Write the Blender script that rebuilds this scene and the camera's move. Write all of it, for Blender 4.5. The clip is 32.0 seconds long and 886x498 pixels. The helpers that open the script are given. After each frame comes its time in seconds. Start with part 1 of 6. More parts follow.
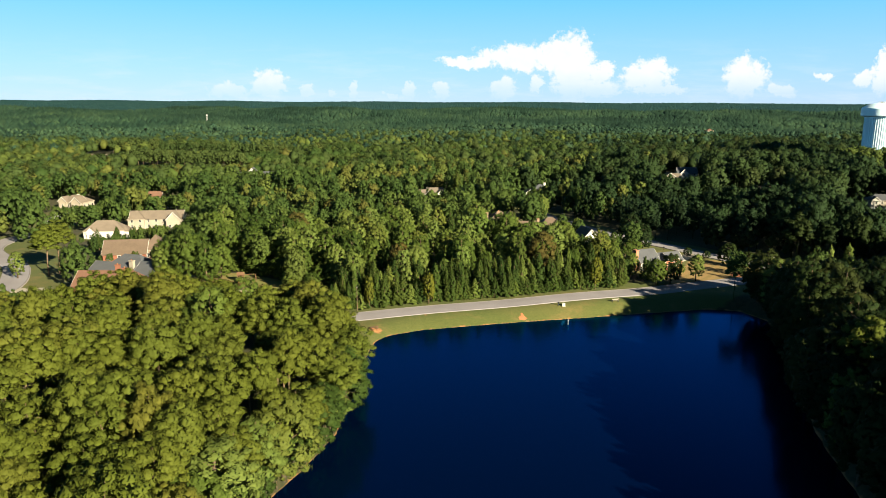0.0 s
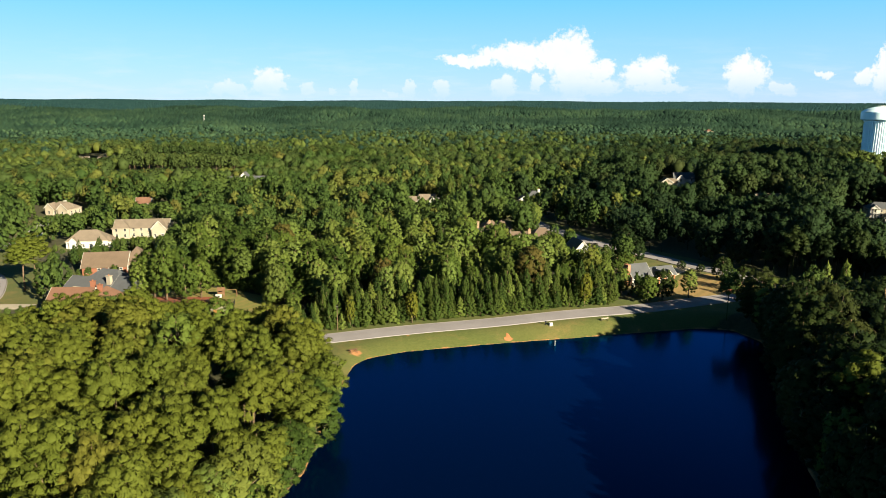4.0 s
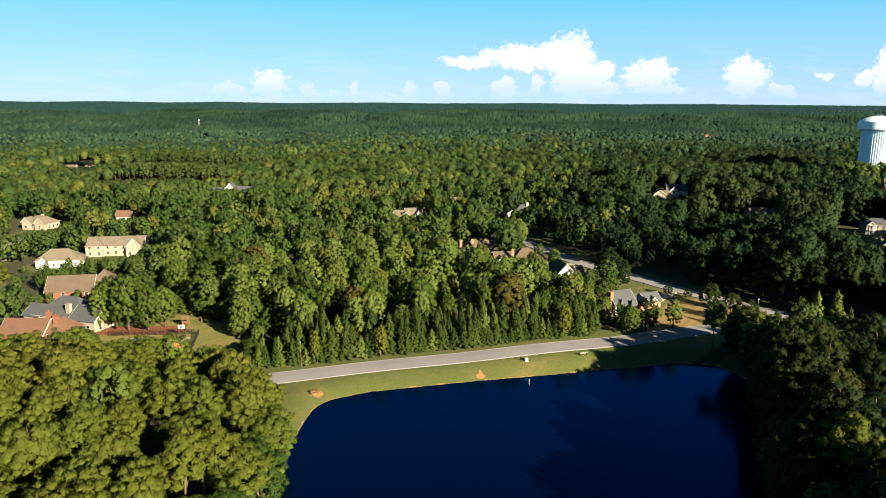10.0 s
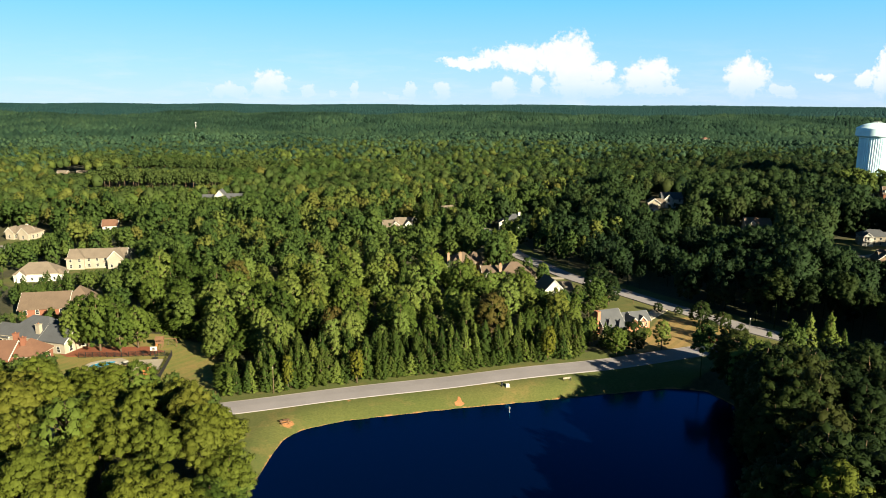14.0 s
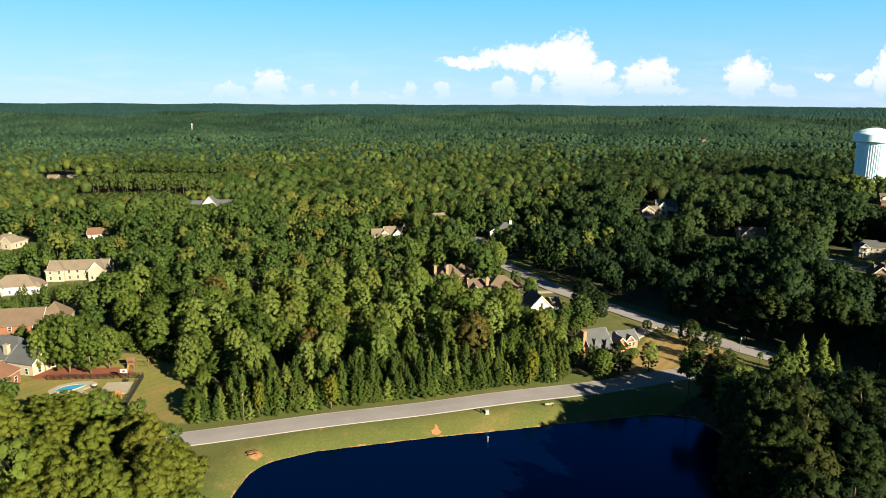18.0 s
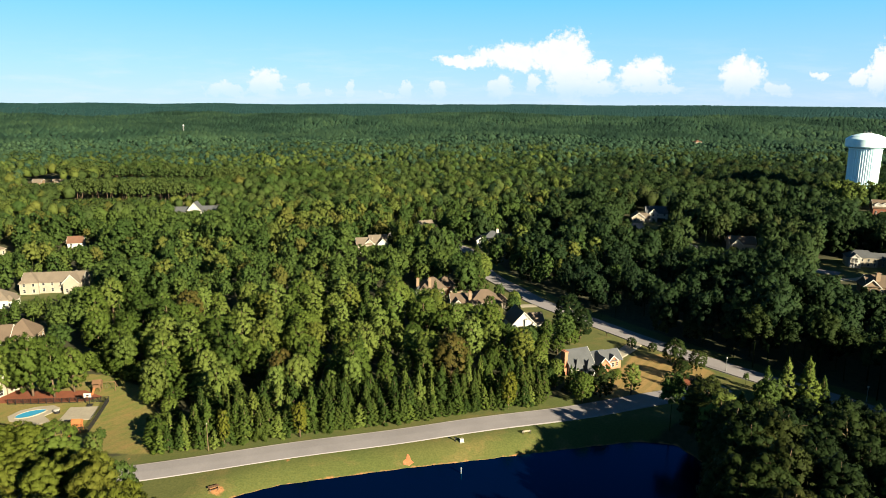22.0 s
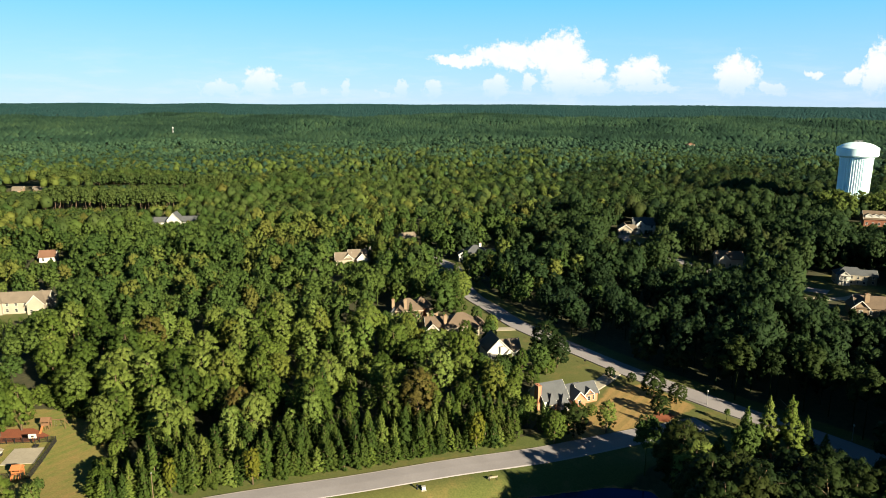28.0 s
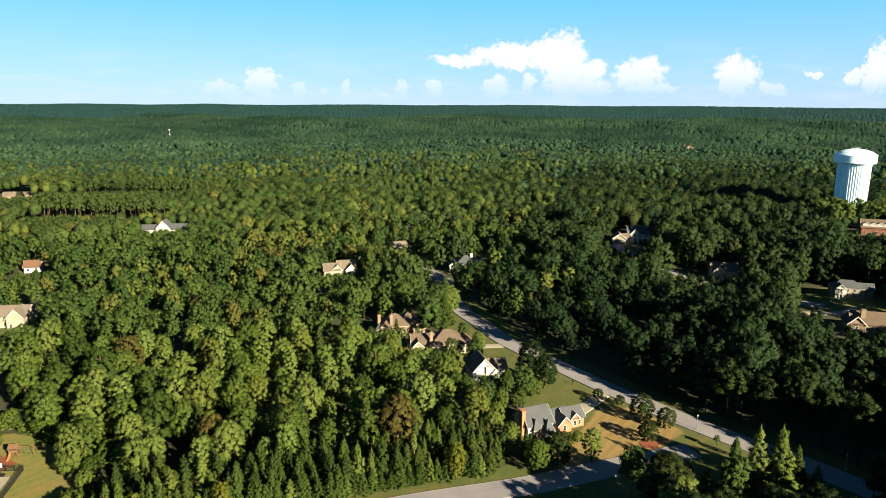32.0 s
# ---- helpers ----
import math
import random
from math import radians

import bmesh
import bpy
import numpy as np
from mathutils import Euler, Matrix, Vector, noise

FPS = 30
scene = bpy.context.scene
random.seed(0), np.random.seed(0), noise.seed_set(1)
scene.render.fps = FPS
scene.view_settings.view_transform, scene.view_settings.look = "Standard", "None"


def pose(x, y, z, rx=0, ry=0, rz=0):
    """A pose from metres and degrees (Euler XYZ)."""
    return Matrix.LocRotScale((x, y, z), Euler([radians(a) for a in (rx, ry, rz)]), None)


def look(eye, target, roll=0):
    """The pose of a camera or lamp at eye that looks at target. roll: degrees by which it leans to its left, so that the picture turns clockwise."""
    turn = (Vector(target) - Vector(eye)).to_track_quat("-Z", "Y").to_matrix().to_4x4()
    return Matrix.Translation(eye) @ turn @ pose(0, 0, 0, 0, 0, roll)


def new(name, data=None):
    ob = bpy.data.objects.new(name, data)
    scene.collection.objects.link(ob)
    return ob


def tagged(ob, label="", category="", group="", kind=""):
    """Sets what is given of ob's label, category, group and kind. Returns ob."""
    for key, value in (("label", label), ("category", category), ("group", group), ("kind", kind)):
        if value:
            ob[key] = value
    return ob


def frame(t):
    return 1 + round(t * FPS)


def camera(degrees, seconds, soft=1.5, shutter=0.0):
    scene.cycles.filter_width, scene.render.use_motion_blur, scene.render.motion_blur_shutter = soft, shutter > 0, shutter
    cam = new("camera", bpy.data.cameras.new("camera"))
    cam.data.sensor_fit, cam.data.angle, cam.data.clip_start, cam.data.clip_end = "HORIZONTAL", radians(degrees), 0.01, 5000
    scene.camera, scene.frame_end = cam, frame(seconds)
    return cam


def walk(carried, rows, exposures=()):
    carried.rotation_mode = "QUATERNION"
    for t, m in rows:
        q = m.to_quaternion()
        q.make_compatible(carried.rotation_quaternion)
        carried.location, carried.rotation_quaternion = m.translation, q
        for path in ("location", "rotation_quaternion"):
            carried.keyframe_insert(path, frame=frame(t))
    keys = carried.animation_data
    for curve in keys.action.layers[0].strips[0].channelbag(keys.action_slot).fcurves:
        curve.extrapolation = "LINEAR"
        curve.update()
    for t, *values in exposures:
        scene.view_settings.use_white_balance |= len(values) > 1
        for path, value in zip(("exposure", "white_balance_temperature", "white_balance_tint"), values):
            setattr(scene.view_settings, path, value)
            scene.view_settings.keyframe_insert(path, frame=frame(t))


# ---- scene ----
# Drone shot that climbs over a small lake towards a wooded housing estate.
# World: y runs ahead, x to the right; the lake lies at z = 2.3.
from itertools import chain

cam = camera(66.0, 32.0, soft=0.75)
PATH = [
    (0.0, pose(0.00, 0.00, 60.00, 78.005, -0.274, 0.058)),
    (1.5, pose(1.64, 2.66, 61.46, 77.937, -0.274, 0.070)),
    (3.0, pose(3.38, 5.32, 62.91, 77.869, -0.274, 0.083)),
    (6.0, pose(7.11, 10.65, 65.78, 77.869, -0.274, 0.106)),
    (9.0, pose(11.08, 15.99, 68.65, 77.959, -0.274, 0.106)),
    (11.0, pose(13.80, 19.56, 70.56, 78.005, -0.274, 0.118)),
    (13.0, pose(16.55, 23.14, 72.49, 78.050, -0.274, 0.129)),
    (16.5, pose(21.37, 29.42, 75.90, 78.050, -0.274, 0.153)),
    (19.0, pose(24.78, 33.89, 78.38, 77.982, -0.274, 0.106)),
    (20.0, pose(26.13, 35.67, 79.38, 77.959, -0.274, 0.035)),
    (21.0, pose(27.47, 37.45, 80.38, 77.937, -0.274, -0.084)),
    (22.0, pose(28.80, 39.22, 81.39, 77.937, -0.274, -0.203)),
    (23.0, pose(30.11, 40.99, 82.41, 77.937, -0.274, -0.321)),
    (24.0, pose(31.42, 42.74, 83.43, 77.937, -0.274, -0.440)),
    (25.0, pose(32.71, 44.48, 84.46, 77.914, -0.274, -0.511)),
    (26.5, pose(34.64, 47.07, 86.01, 77.891, -0.274, -0.534)),
    (28.0, pose(36.54, 49.63, 87.57, 77.869, -0.274, -0.558)),
    (30.0, pose(39.05, 52.96, 89.67, 77.869, -0.274, -0.558)),
    (32.0, pose(41.54, 56.21, 91.78, 77.869, -0.274, -0.558)),
]
walk(cam, PATH)

# ---- light ----
SUN_ELEV, SUN_AZ = radians(21.5), radians(-48)   # the sun stands low, behind and to the right
sun_from = Vector((math.cos(SUN_AZ) * math.cos(SUN_ELEV), math.sin(SUN_AZ) * math.cos(SUN_ELEV), math.sin(SUN_ELEV)))
sun = new("sun", bpy.data.lights.new("sun", "SUN"))
sun.data.energy, sun.data.angle, sun.data.color = 6.0, radians(0.5), (1.0, 0.87, 0.60)
sun.matrix_world = look((0, 0, 300), Vector((0, 0, 300)) - sun_from)

world = bpy.data.worlds.new("sky")
scene.world = world
world.use_nodes = True
wn = world.node_tree
sky = wn.nodes.new("ShaderNodeTexSky")
sky.sky_type, sky.sun_disc = "NISHITA", False
sky.sun_elevation, sky.sun_rotation = SUN_ELEV, radians(90) - SUN_AZ
sky.air_density, sky.dust_density, sky.ozone_density, sky.altitude = 1.0, 0.0, 3.0, 100
tint = wn.nodes.new("ShaderNodeMix")
tint.data_type, tint.blend_type = "RGBA", "MULTIPLY"
tint.inputs["Factor"].default_value = 1.0
tint.inputs["B"].default_value = (0.56, 0.80, 1.0, 1)
wn.links.new(sky.outputs["Color"], tint.inputs["A"])
# clear air: pale blue towards the horizon, deep blue above
high = wn.nodes.new("ShaderNodeSeparateXYZ")
wn.links.new(wn.nodes.new("ShaderNodeTexCoord").outputs["Generated"], high.inputs[0])


def sky_ramp(stops):
    n = wn.nodes.new("ShaderNodeValToRGB")
    while len(n.color_ramp.elements) < len(stops):
        n.color_ramp.elements.new(0.5)
    for e, (at, c) in zip(n.color_ramp.elements, stops):
        e.position, e.color = at, (*c, 1)
    wn.links.new(high.outputs["Z"], n.inputs["Fac"])
    return n.outputs["Color"]


air = wn.nodes.new("ShaderNodeMix")
air.data_type = "RGBA"
wn.links.new(sky_ramp([(0.0, (0.8, 0.8, 0.8)), (0.2, (0.8, 0.8, 0.8)), (0.4, (0.95, 0.95, 0.95))]), air.inputs["Factor"])
wn.links.new(tint.outputs["Result"], air.inputs["A"])
wn.links.new(sky_ramp([(0.0, (3.7, 5.1, 6.9)), (0.05, (2.8, 5.0, 7.4)), (0.15, (1.0, 4.4, 7.6)), (0.3, (0.4, 1.7, 3.5)), (0.6, (0.13, 0.55, 1.2)), (1.0, (0.09, 0.38, 0.85))]), air.inputs["B"])


def sky_math(op, a, b=None, c=None):
    n = wn.nodes.new("ShaderNodeMath")
    n.operation = op
    for i, v in enumerate((a, b, c)):
        if isinstance(v, bpy.types.NodeSocket):
            wn.links.new(v, n.inputs[i])
        elif v is not None:
            n.inputs[i].default_value = v
    return n.outputs[0]


def sky_noise(vec, scale, detail, rough=0.55):
    n = wn.nodes.new("ShaderNodeTexNoise")
    n.inputs["Scale"].default_value, n.inputs["Detail"].default_value, n.inputs["Roughness"].default_value = scale, detail, rough
    wn.links.new(vec, n.inputs["Vector"])
    return n


def sky_mix(fac, a, b):
    n = wn.nodes.new("ShaderNodeMix")
    n.data_type = "RGBA"
    for sock, v in (("Factor", fac), ("A", a), ("B", b)):
        if isinstance(v, bpy.types.NodeSocket):
            wn.links.new(v, n.inputs[sock])
        else:
            n.inputs[sock].default_value = v if sock == "Factor" else (*v, 1)
    return n.outputs["Result"]


# fair-weather cumulus low over the northern horizon: bearing, base, half width, height, all as slopes
CUMULUS = [(0.1844, 0.0139, 0.0348, 0.0829), (0.1650, 0.054, 0.0450, 0.0360), (0.1026, 0.0530, 0.0640, 0.0280), (0.0350, 0.0530, 0.0460, 0.0140), (0.2256, 0.0337, 0.0199, 0.0265), (0.2169, 0.0133, 0.0373, 0.0215),
           (0.2918, 0.0223, 0.0381, 0.0431), (0.306, 0.0161, 0.0456, 0.0116), (0.4277, 0.019, 0.0331, 0.0481), (0.481, 0.0161, 0.0249, 0.0133), (0.631, 0.024, 0.0232, 0.0597), (0.5992, 0.0293, 0.0149, 0.0215),
           (0.5395, 0.0385, 0.0182, 0.0083), (-0.2498, 0.011, 0.0265, 0.0331), (-0.3076, 0.0107, 0.0331, 0.0166), (-0.1283, 0.01, 0.0075, 0.0215), (-0.0485, 0.0104, 0.0133, 0.0182), (-0.0032, 0.0106, 0.0133, 0.0199),
           (0.0857, 0.0118, 0.0207, 0.0232), (0.1316, 0.0207, 0.0116, 0.0215), (-0.195, 0.0128, 0.0116, 0.0116), (-0.0743, 0.0103, 0.0108, 0.0075), (-0.1589, 0.0098, 0.0099, 0.0075)]
ahead = sky_math("MAXIMUM", high.outputs["Y"], 0.02)
across, above = sky_math("DIVIDE", high.outputs["X"], ahead), sky_math("DIVIDE", high.outputs["Z"], ahead)
plane = wn.nodes.new("ShaderNodeCombineXYZ")
wn.links.new(across, plane.inputs[0])
wn.links.new(above, plane.inputs[1])
curl = wn.nodes.new("ShaderNodeSeparateColor")
wn.links.new(sky_noise(plane.outputs[0], 40, 6, 0.65).outputs["Color"], curl.inputs[0])
curl_x = sky_math("MULTIPLY_ADD", sky_math("SUBTRACT", curl.outputs[0], 0.5), 0.045, across)
curl_y = sky_math("MULTIPLY_ADD", sky_math("SUBTRACT", curl.outputs[1], 0.5), 0.030, above)
heap = None
for u0, v0, half, tall in CUMULUS:
    a = sky_math("DIVIDE", sky_math("SUBTRACT", curl_x, u0), half)
    b = sky_math("DIVIDE", sky_math("SUBTRACT", curl_y, v0 + 0.42 * tall), 0.66 * tall)
    d = sky_math("SUBTRACT", 1.0, sky_math("MULTIPLY_ADD", a, a, sky_math("MULTIPLY", b, b)))
    heap = d if heap is None else sky_math("SMOOTH_MAX", heap, d, 0.15)
billow = sky_noise(plane.outputs[0], 95, 5, 0.6).outputs["Fac"]
body = sky_math("MULTIPLY_ADD", sky_math("SUBTRACT", billow, 0.41), 2.3, heap)
cover_ = wn.nodes.new("ShaderNodeMapRange")
cover_.interpolation_type = "SMOOTHSTEP"
wn.links.new(body, cover_.inputs["Value"])
cover_.inputs["From Min"].default_value, cover_.inputs["From Max"].default_value = 0.0, 0.8
low = wn.nodes.new("ShaderNodeMapRange")   # bases dissolve in the air over the horizon
low.interpolation_type = "SMOOTHSTEP"
wn.links.new(above, low.inputs["Value"])
low.inputs["From Min"].default_value, low.inputs["From Max"].default_value = 0.002, 0.052
low.inputs["To Min"].default_value = 0.1
front = sky_math("GREATER_THAN", high.outputs["Y"], 0.05)
veil = sky_math("MULTIPLY", sky_math("MULTIPLY", cover_.outputs[0], low.outputs[0]), front)
cloud_light = sky_mix(sky_noise(plane.outputs[0], 60, 4).outputs["Fac"], (5.9, 6.3, 6.9), (7.0, 7.0, 7.0))
# a thin white haze layer along the horizon
stretch = wn.nodes.new("ShaderNodeMapping")
stretch.inputs["Scale"].default_value = (1.0, 6.0, 1.0)
wn.links.new(plane.outputs[0], stretch.inputs["Vector"])
streak = wn.nodes.new("ShaderNodeMapRange")
wn.links.new(sky_noise(stretch.outputs[0], 9, 5, 0.6).outputs["Fac"], streak.inputs["Value"])
streak.inputs["From Min"].default_value, streak.inputs["From Max"].default_value, streak.inputs["To Max"].default_value = 0.48, 0.75, 0.4
band = wn.nodes.new("ShaderNodeMapRange")
wn.links.new(above, band.inputs["Value"])
band.inputs["From Min"].default_value, band.inputs["From Max"].default_value = 0.10, 0.02
thin = sky_math("MULTIPLY", sky_math("MULTIPLY", streak.outputs[0], band.outputs[0]), front)
hazy = sky_mix(thin, air.outputs["Result"], (5.6, 6.2, 6.9))
wn.links.new(sky_mix(veil, hazy, cloud_light), wn.nodes["Background"].inputs["Color"])
wn.nodes["Background"].inputs["Strength"].default_value = 0.039
scene.view_settings.exposure = 2.0

# ---- materials ----
def nodes_of(name):
    m = bpy.data.materials.new(name)
    m.use_nodes = True
    nt = m.node_tree
    b = nt.nodes["Principled BSDF"]
    b.inputs["Specular IOR Level"].default_value = 0.3
    return m, nt, b


def ramp(nt, fac, stops):
    r = nt.nodes.new("ShaderNodeValToRGB")
    el = r.color_ramp.elements
    while len(el) < len(stops):
        el.new(0.5)
    for e, (p, c) in zip(el, stops):
        e.position, e.color = p, (*c, 1)
    nt.links.new(fac, r.inputs["Fac"])
    return r.outputs["Color"]


def noise_fac(nt, scale, detail=4.0, rough=0.55, coord="Position", stretch=None):
    if coord == "Position":
        src = nt.nodes.new("ShaderNodeNewGeometry").outputs["Position"]
    else:
        src = nt.nodes.new("ShaderNodeTexCoord").outputs["Object"]
    if stretch:
        mp = nt.nodes.new("ShaderNodeMapping")
        mp.inputs["Scale"].default_value = stretch
        nt.links.new(src, mp.inputs["Vector"])
        src = mp.outputs["Vector"]
    n = nt.nodes.new("ShaderNodeTexNoise")
    n.inputs["Scale"].default_value, n.inputs["Detail"].default_value, n.inputs["Roughness"].default_value = scale, detail, rough
    nt.links.new(src, n.inputs["Vector"])
    return n.outputs["Fac"]


def mix(nt, fac, a, b, kind="MIX"):
    n = nt.nodes.new("ShaderNodeMix")
    n.data_type, n.blend_type = "RGBA", kind
    for sock, v in (("Factor", fac), ("A", a), ("B", b)):
        if isinstance(v, bpy.types.NodeSocket):
            nt.links.new(v, n.inputs[sock])
        else:
            n.inputs[sock].default_value = v if sock == "Factor" else (*v, 1)
    return n.outputs["Result"]


def add_bump(nt, b, fac, strength, dist):
    n = nt.nodes.new("ShaderNodeBump")
    n.inputs["Strength"].default_value, n.inputs["Distance"].default_value = strength, dist
    nt.links.new(fac, n.inputs["Height"])
    nt.links.new(n.outputs["Normal"], b.inputs["Normal"])


def surface(name, low, high, rough=0.8, fine=6.0, coarse=0.35, bump=0.3, dist=0.02, metal=0.0, coord="Position"):
    """A matt surface with grain at two scales."""
    m, nt, b = nodes_of(name)
    f1, f2 = noise_fac(nt, fine, coord=coord), noise_fac(nt, coarse, coord=coord)
    c1 = ramp(nt, f1, [(0.3, low), (0.7, high)])
    mid = [(p + q) / 2 for p, q in zip(low, high)]
    c2 = mix(nt, 0.5, c1, ramp(nt, f2, [(0.35, [v * 0.82 for v in mid]), (0.65, [min(1, v * 1.15) for v in mid])]))
    nt.links.new(c2, b.inputs["Base Color"])
    b.inputs["Roughness"].default_value, b.inputs["Metallic"].default_value = rough, metal
    if bump:
        add_bump(nt, b, f1, bump, dist)
    return m


def foliage(name, stops, thin=0.18):
    """Leaves: the hue goes from tree to tree and, less, from clump to clump."""
    m, nt, b = nodes_of(name)
    att = nt.nodes.new("ShaderNodeAttribute")
    att.attribute_name = "tint"
    info = nt.nodes.new("ShaderNodeObjectInfo")
    geo = nt.nodes.new("ShaderNodeNewGeometry")
    add = nt.nodes.new("ShaderNodeMath")
    add.operation = "ADD"
    nt.links.new(att.outputs["Fac"], add.inputs[0])
    nt.links.new(info.outputs["Random"], add.inputs[1])
    fr = nt.nodes.new("ShaderNodeMath")
    fr.operation = "FRACT"
    nt.links.new(add.outputs[0], fr.inputs[0])
    tree = ramp(nt, fr.outputs[0], stops)
    clump = ramp(nt, geo.outputs["Random Per Island"], [(0.0, (0.88, 0.89, 0.88)), (0.55, (1.0, 1.0, 1.0)), (1.0, (1.15, 1.13, 1.10))])
    col = mix(nt, 1.0, tree, clump, "MULTIPLY")
    nt.links.new(col, b.inputs["Base Color"])
    b.inputs["Roughness"].default_value = 0.75
    b.inputs["Specular IOR Level"].default_value = 0.08
    tr = nt.nodes.new("ShaderNodeBsdfTranslucent")
    nt.links.new(col, tr.inputs["Color"])
    ms = nt.nodes.new("ShaderNodeMixShader")
    ms.inputs["Fac"].default_value = thin
    nt.links.new(b.outputs["BSDF"], ms.inputs[1])
    nt.links.new(tr.outputs["BSDF"], ms.inputs[2])
    nt.links.new(ms.outputs["Shader"], nt.nodes["Material Output"].inputs["Surface"])
    return m


PINE = foliage("pine_needles", [(0.0, (0.0445, 0.0574, 0.0069)), (0.3, (0.0551, 0.0660, 0.0084)), (0.6, (0.0473, 0.0617, 0.0084)), (0.85, (0.0590, 0.0672, 0.0097)), (1.0, (0.0618, 0.0638, 0.0097))])
BROAD = foliage("broad_leaves", [(0.0, (0.0177, 0.0324, 0.0053)), (0.25, (0.0321, 0.0513, 0.0081)), (0.5, (0.0498, 0.0721, 0.0122)), (0.8, (0.0725, 0.0955, 0.0211)), (0.92, (0.0531, 0.0757, 0.0146)), (1.0, (0.0676, 0.0703, 0.0113))])
# haze near the horizon, tinted into the leaf colour
HAZE = foliage("haze_tinted_canopy", [(0.0, (0.0085, 0.0290, 0.0315)), (0.5, (0.0110, 0.0340, 0.0357)), (1.0, (0.0145, 0.0390, 0.0378))])
PALE = foliage("pale_poplar_leaves", [(0.0, (0.0512, 0.0807, 0.0158)), (1.0, (0.0700, 0.0971, 0.0221))])
YEW = foliage("dark_green_leaves", [(0.0, (0.0144, 0.0285, 0.0051)), (0.5, (0.0227, 0.0380, 0.0064)), (1.0, (0.0326, 0.0459, 0.0079))])
YELLOW = foliage("yellowing_leaves", [(0.0, (0.0612, 0.0640, 0.0070)), (1.0, (0.0510, 0.0640, 0.0080))])
RUSSET = foliage("russet_leaves", [(0.0, (0.0420, 0.0390, 0.0090)), (1.0, (0.0500, 0.0370, 0.0100))])
WOODS = foliage("woodland_leaves", [(0.0, (0.0190, 0.0370, 0.0085)), (0.3, (0.0300, 0.0500, 0.0110)), (0.6, (0.0420, 0.0620, 0.0130)), (0.85, (0.0520, 0.0690, 0.0150)), (0.95, (0.0580, 0.0680, 0.0145)), (1.0, (0.0540, 0.0540, 0.0130))])
# dark pines of the east side, with shade put into their leaf colour
SHADY_PINE = foliage("shade_dark_pine_canopy", [(0.0, (0.0062, 0.0149, 0.0055)), (0.4, (0.0097, 0.0214, 0.0065)), (0.8, (0.0160, 0.0289, 0.0081)), (1.0, (0.0231, 0.0289, 0.0086))])
# dark hardwoods; the east bank's shade is part of this leaf colour
SHADY = foliage("shade_dark_hardwood_leaves", [(0.0, (0.0062, 0.0140, 0.0034)), (0.4, (0.0098, 0.0190, 0.0042)), (0.8, (0.0150, 0.0240, 0.0050)), (1.0, (0.0200, 0.0240, 0.0050))])
OLIVE = foliage("olive_pine_canopy", [(0.0, (0.0220, 0.0380, 0.0105)), (0.5, (0.0290, 0.0450, 0.0120)), (1.0, (0.0380, 0.0530, 0.0140))])
# far canopy: its green is shifted blue to stand in for aerial haze
FARWOODS = foliage("haze_blue_canopy", [(0.0, (0.0070, 0.0190, 0.0130)), (0.4, (0.0140, 0.0340, 0.0215)), (0.75, (0.0230, 0.0480, 0.0270)), (1.0, (0.0300, 0.0560, 0.0280))])
KERB = surface("grey_kerb_concrete", (0.0858, 0.0780, 0.0702), (0.1248, 0.1131, 0.1014), 0.9, 2.0, 0.2, 0.15, 0.01)
BARK = surface("bark", (0.0499, 0.0324, 0.0200), (0.1198, 0.0849, 0.0549), 0.9, 3.0, 0.3)
PALEBARK = surface("pale_dead_wood", (0.1747, 0.1597, 0.1348), (0.2746, 0.2496, 0.2147), 0.9, 3.0, 0.3)

ROAD = surface("grey_asphalt", (0.1416, 0.1318, 0.1423), (0.1846, 0.1735, 0.1847), 0.85, 3.0, 0.12, 0.15, 0.01)
CONCRETE = surface("concrete", (0.1797, 0.1597, 0.1248), (0.2396, 0.2147, 0.1747), 0.85, 2.0, 0.2, 0.15, 0.01)
CLAY = surface("red_clay", (0.1797, 0.0649, 0.0250), (0.2746, 0.1198, 0.0499), 0.95, 2.0, 0.3, 0.5, 0.05)
MULCH = surface("red_pine_straw", (0.0998, 0.0275, 0.0125), (0.1597, 0.0499, 0.0225), 0.95, 3.0, 0.4, 0.5, 0.04)
SHINGLE_BROWN = surface("brown_shingles", (0.0593, 0.0421, 0.0300), (0.0936, 0.0686, 0.0499), 0.9, 4.0, 0.4)
SHINGLE_GREY = surface("slate_grey_shingles", (0.0343, 0.0374, 0.0437), (0.0562, 0.0601, 0.0674), 0.85, 4.0, 0.4)
SHINGLE_RED = surface("red_brown_shingles", (0.0749, 0.0374, 0.0250), (0.1061, 0.0562, 0.0362), 0.9, 4.0, 0.4)
SHINGLE_TAUPE = surface("taupe_shingles", (0.0811, 0.0655, 0.0512), (0.1186, 0.0967, 0.0761), 0.9, 4.0, 0.4)
STUCCO = surface("cream_stucco", (0.1800, 0.1590, 0.1270), (0.2150, 0.1920, 0.1560), 0.85, 3.0, 0.3, 0.1)
WHITE = surface("white_siding", (0.2706, 0.2657, 0.2513), (0.3286, 0.3238, 0.3093), 0.6, 3.0, 0.3, 0.05)
BRICK = surface("red_brick_wall", (0.0998, 0.0374, 0.0225), (0.1548, 0.0649, 0.0399), 0.9, 5.0, 0.4, 0.3)
FACING = surface("orange_brick_wall", (0.2100, 0.0850, 0.0480), (0.3000, 0.1350, 0.0800), 0.9, 5.0, 0.4, 0.3)
STONE = surface("tan_brick_wall", (0.1198, 0.0824, 0.0549), (0.1697, 0.1248, 0.0849), 0.9, 5.0, 0.4, 0.3)
TIMBER = surface("brown_timber", (0.0649, 0.0349, 0.0175), (0.1198, 0.0649, 0.0349), 0.8, 5.0, 0.5)
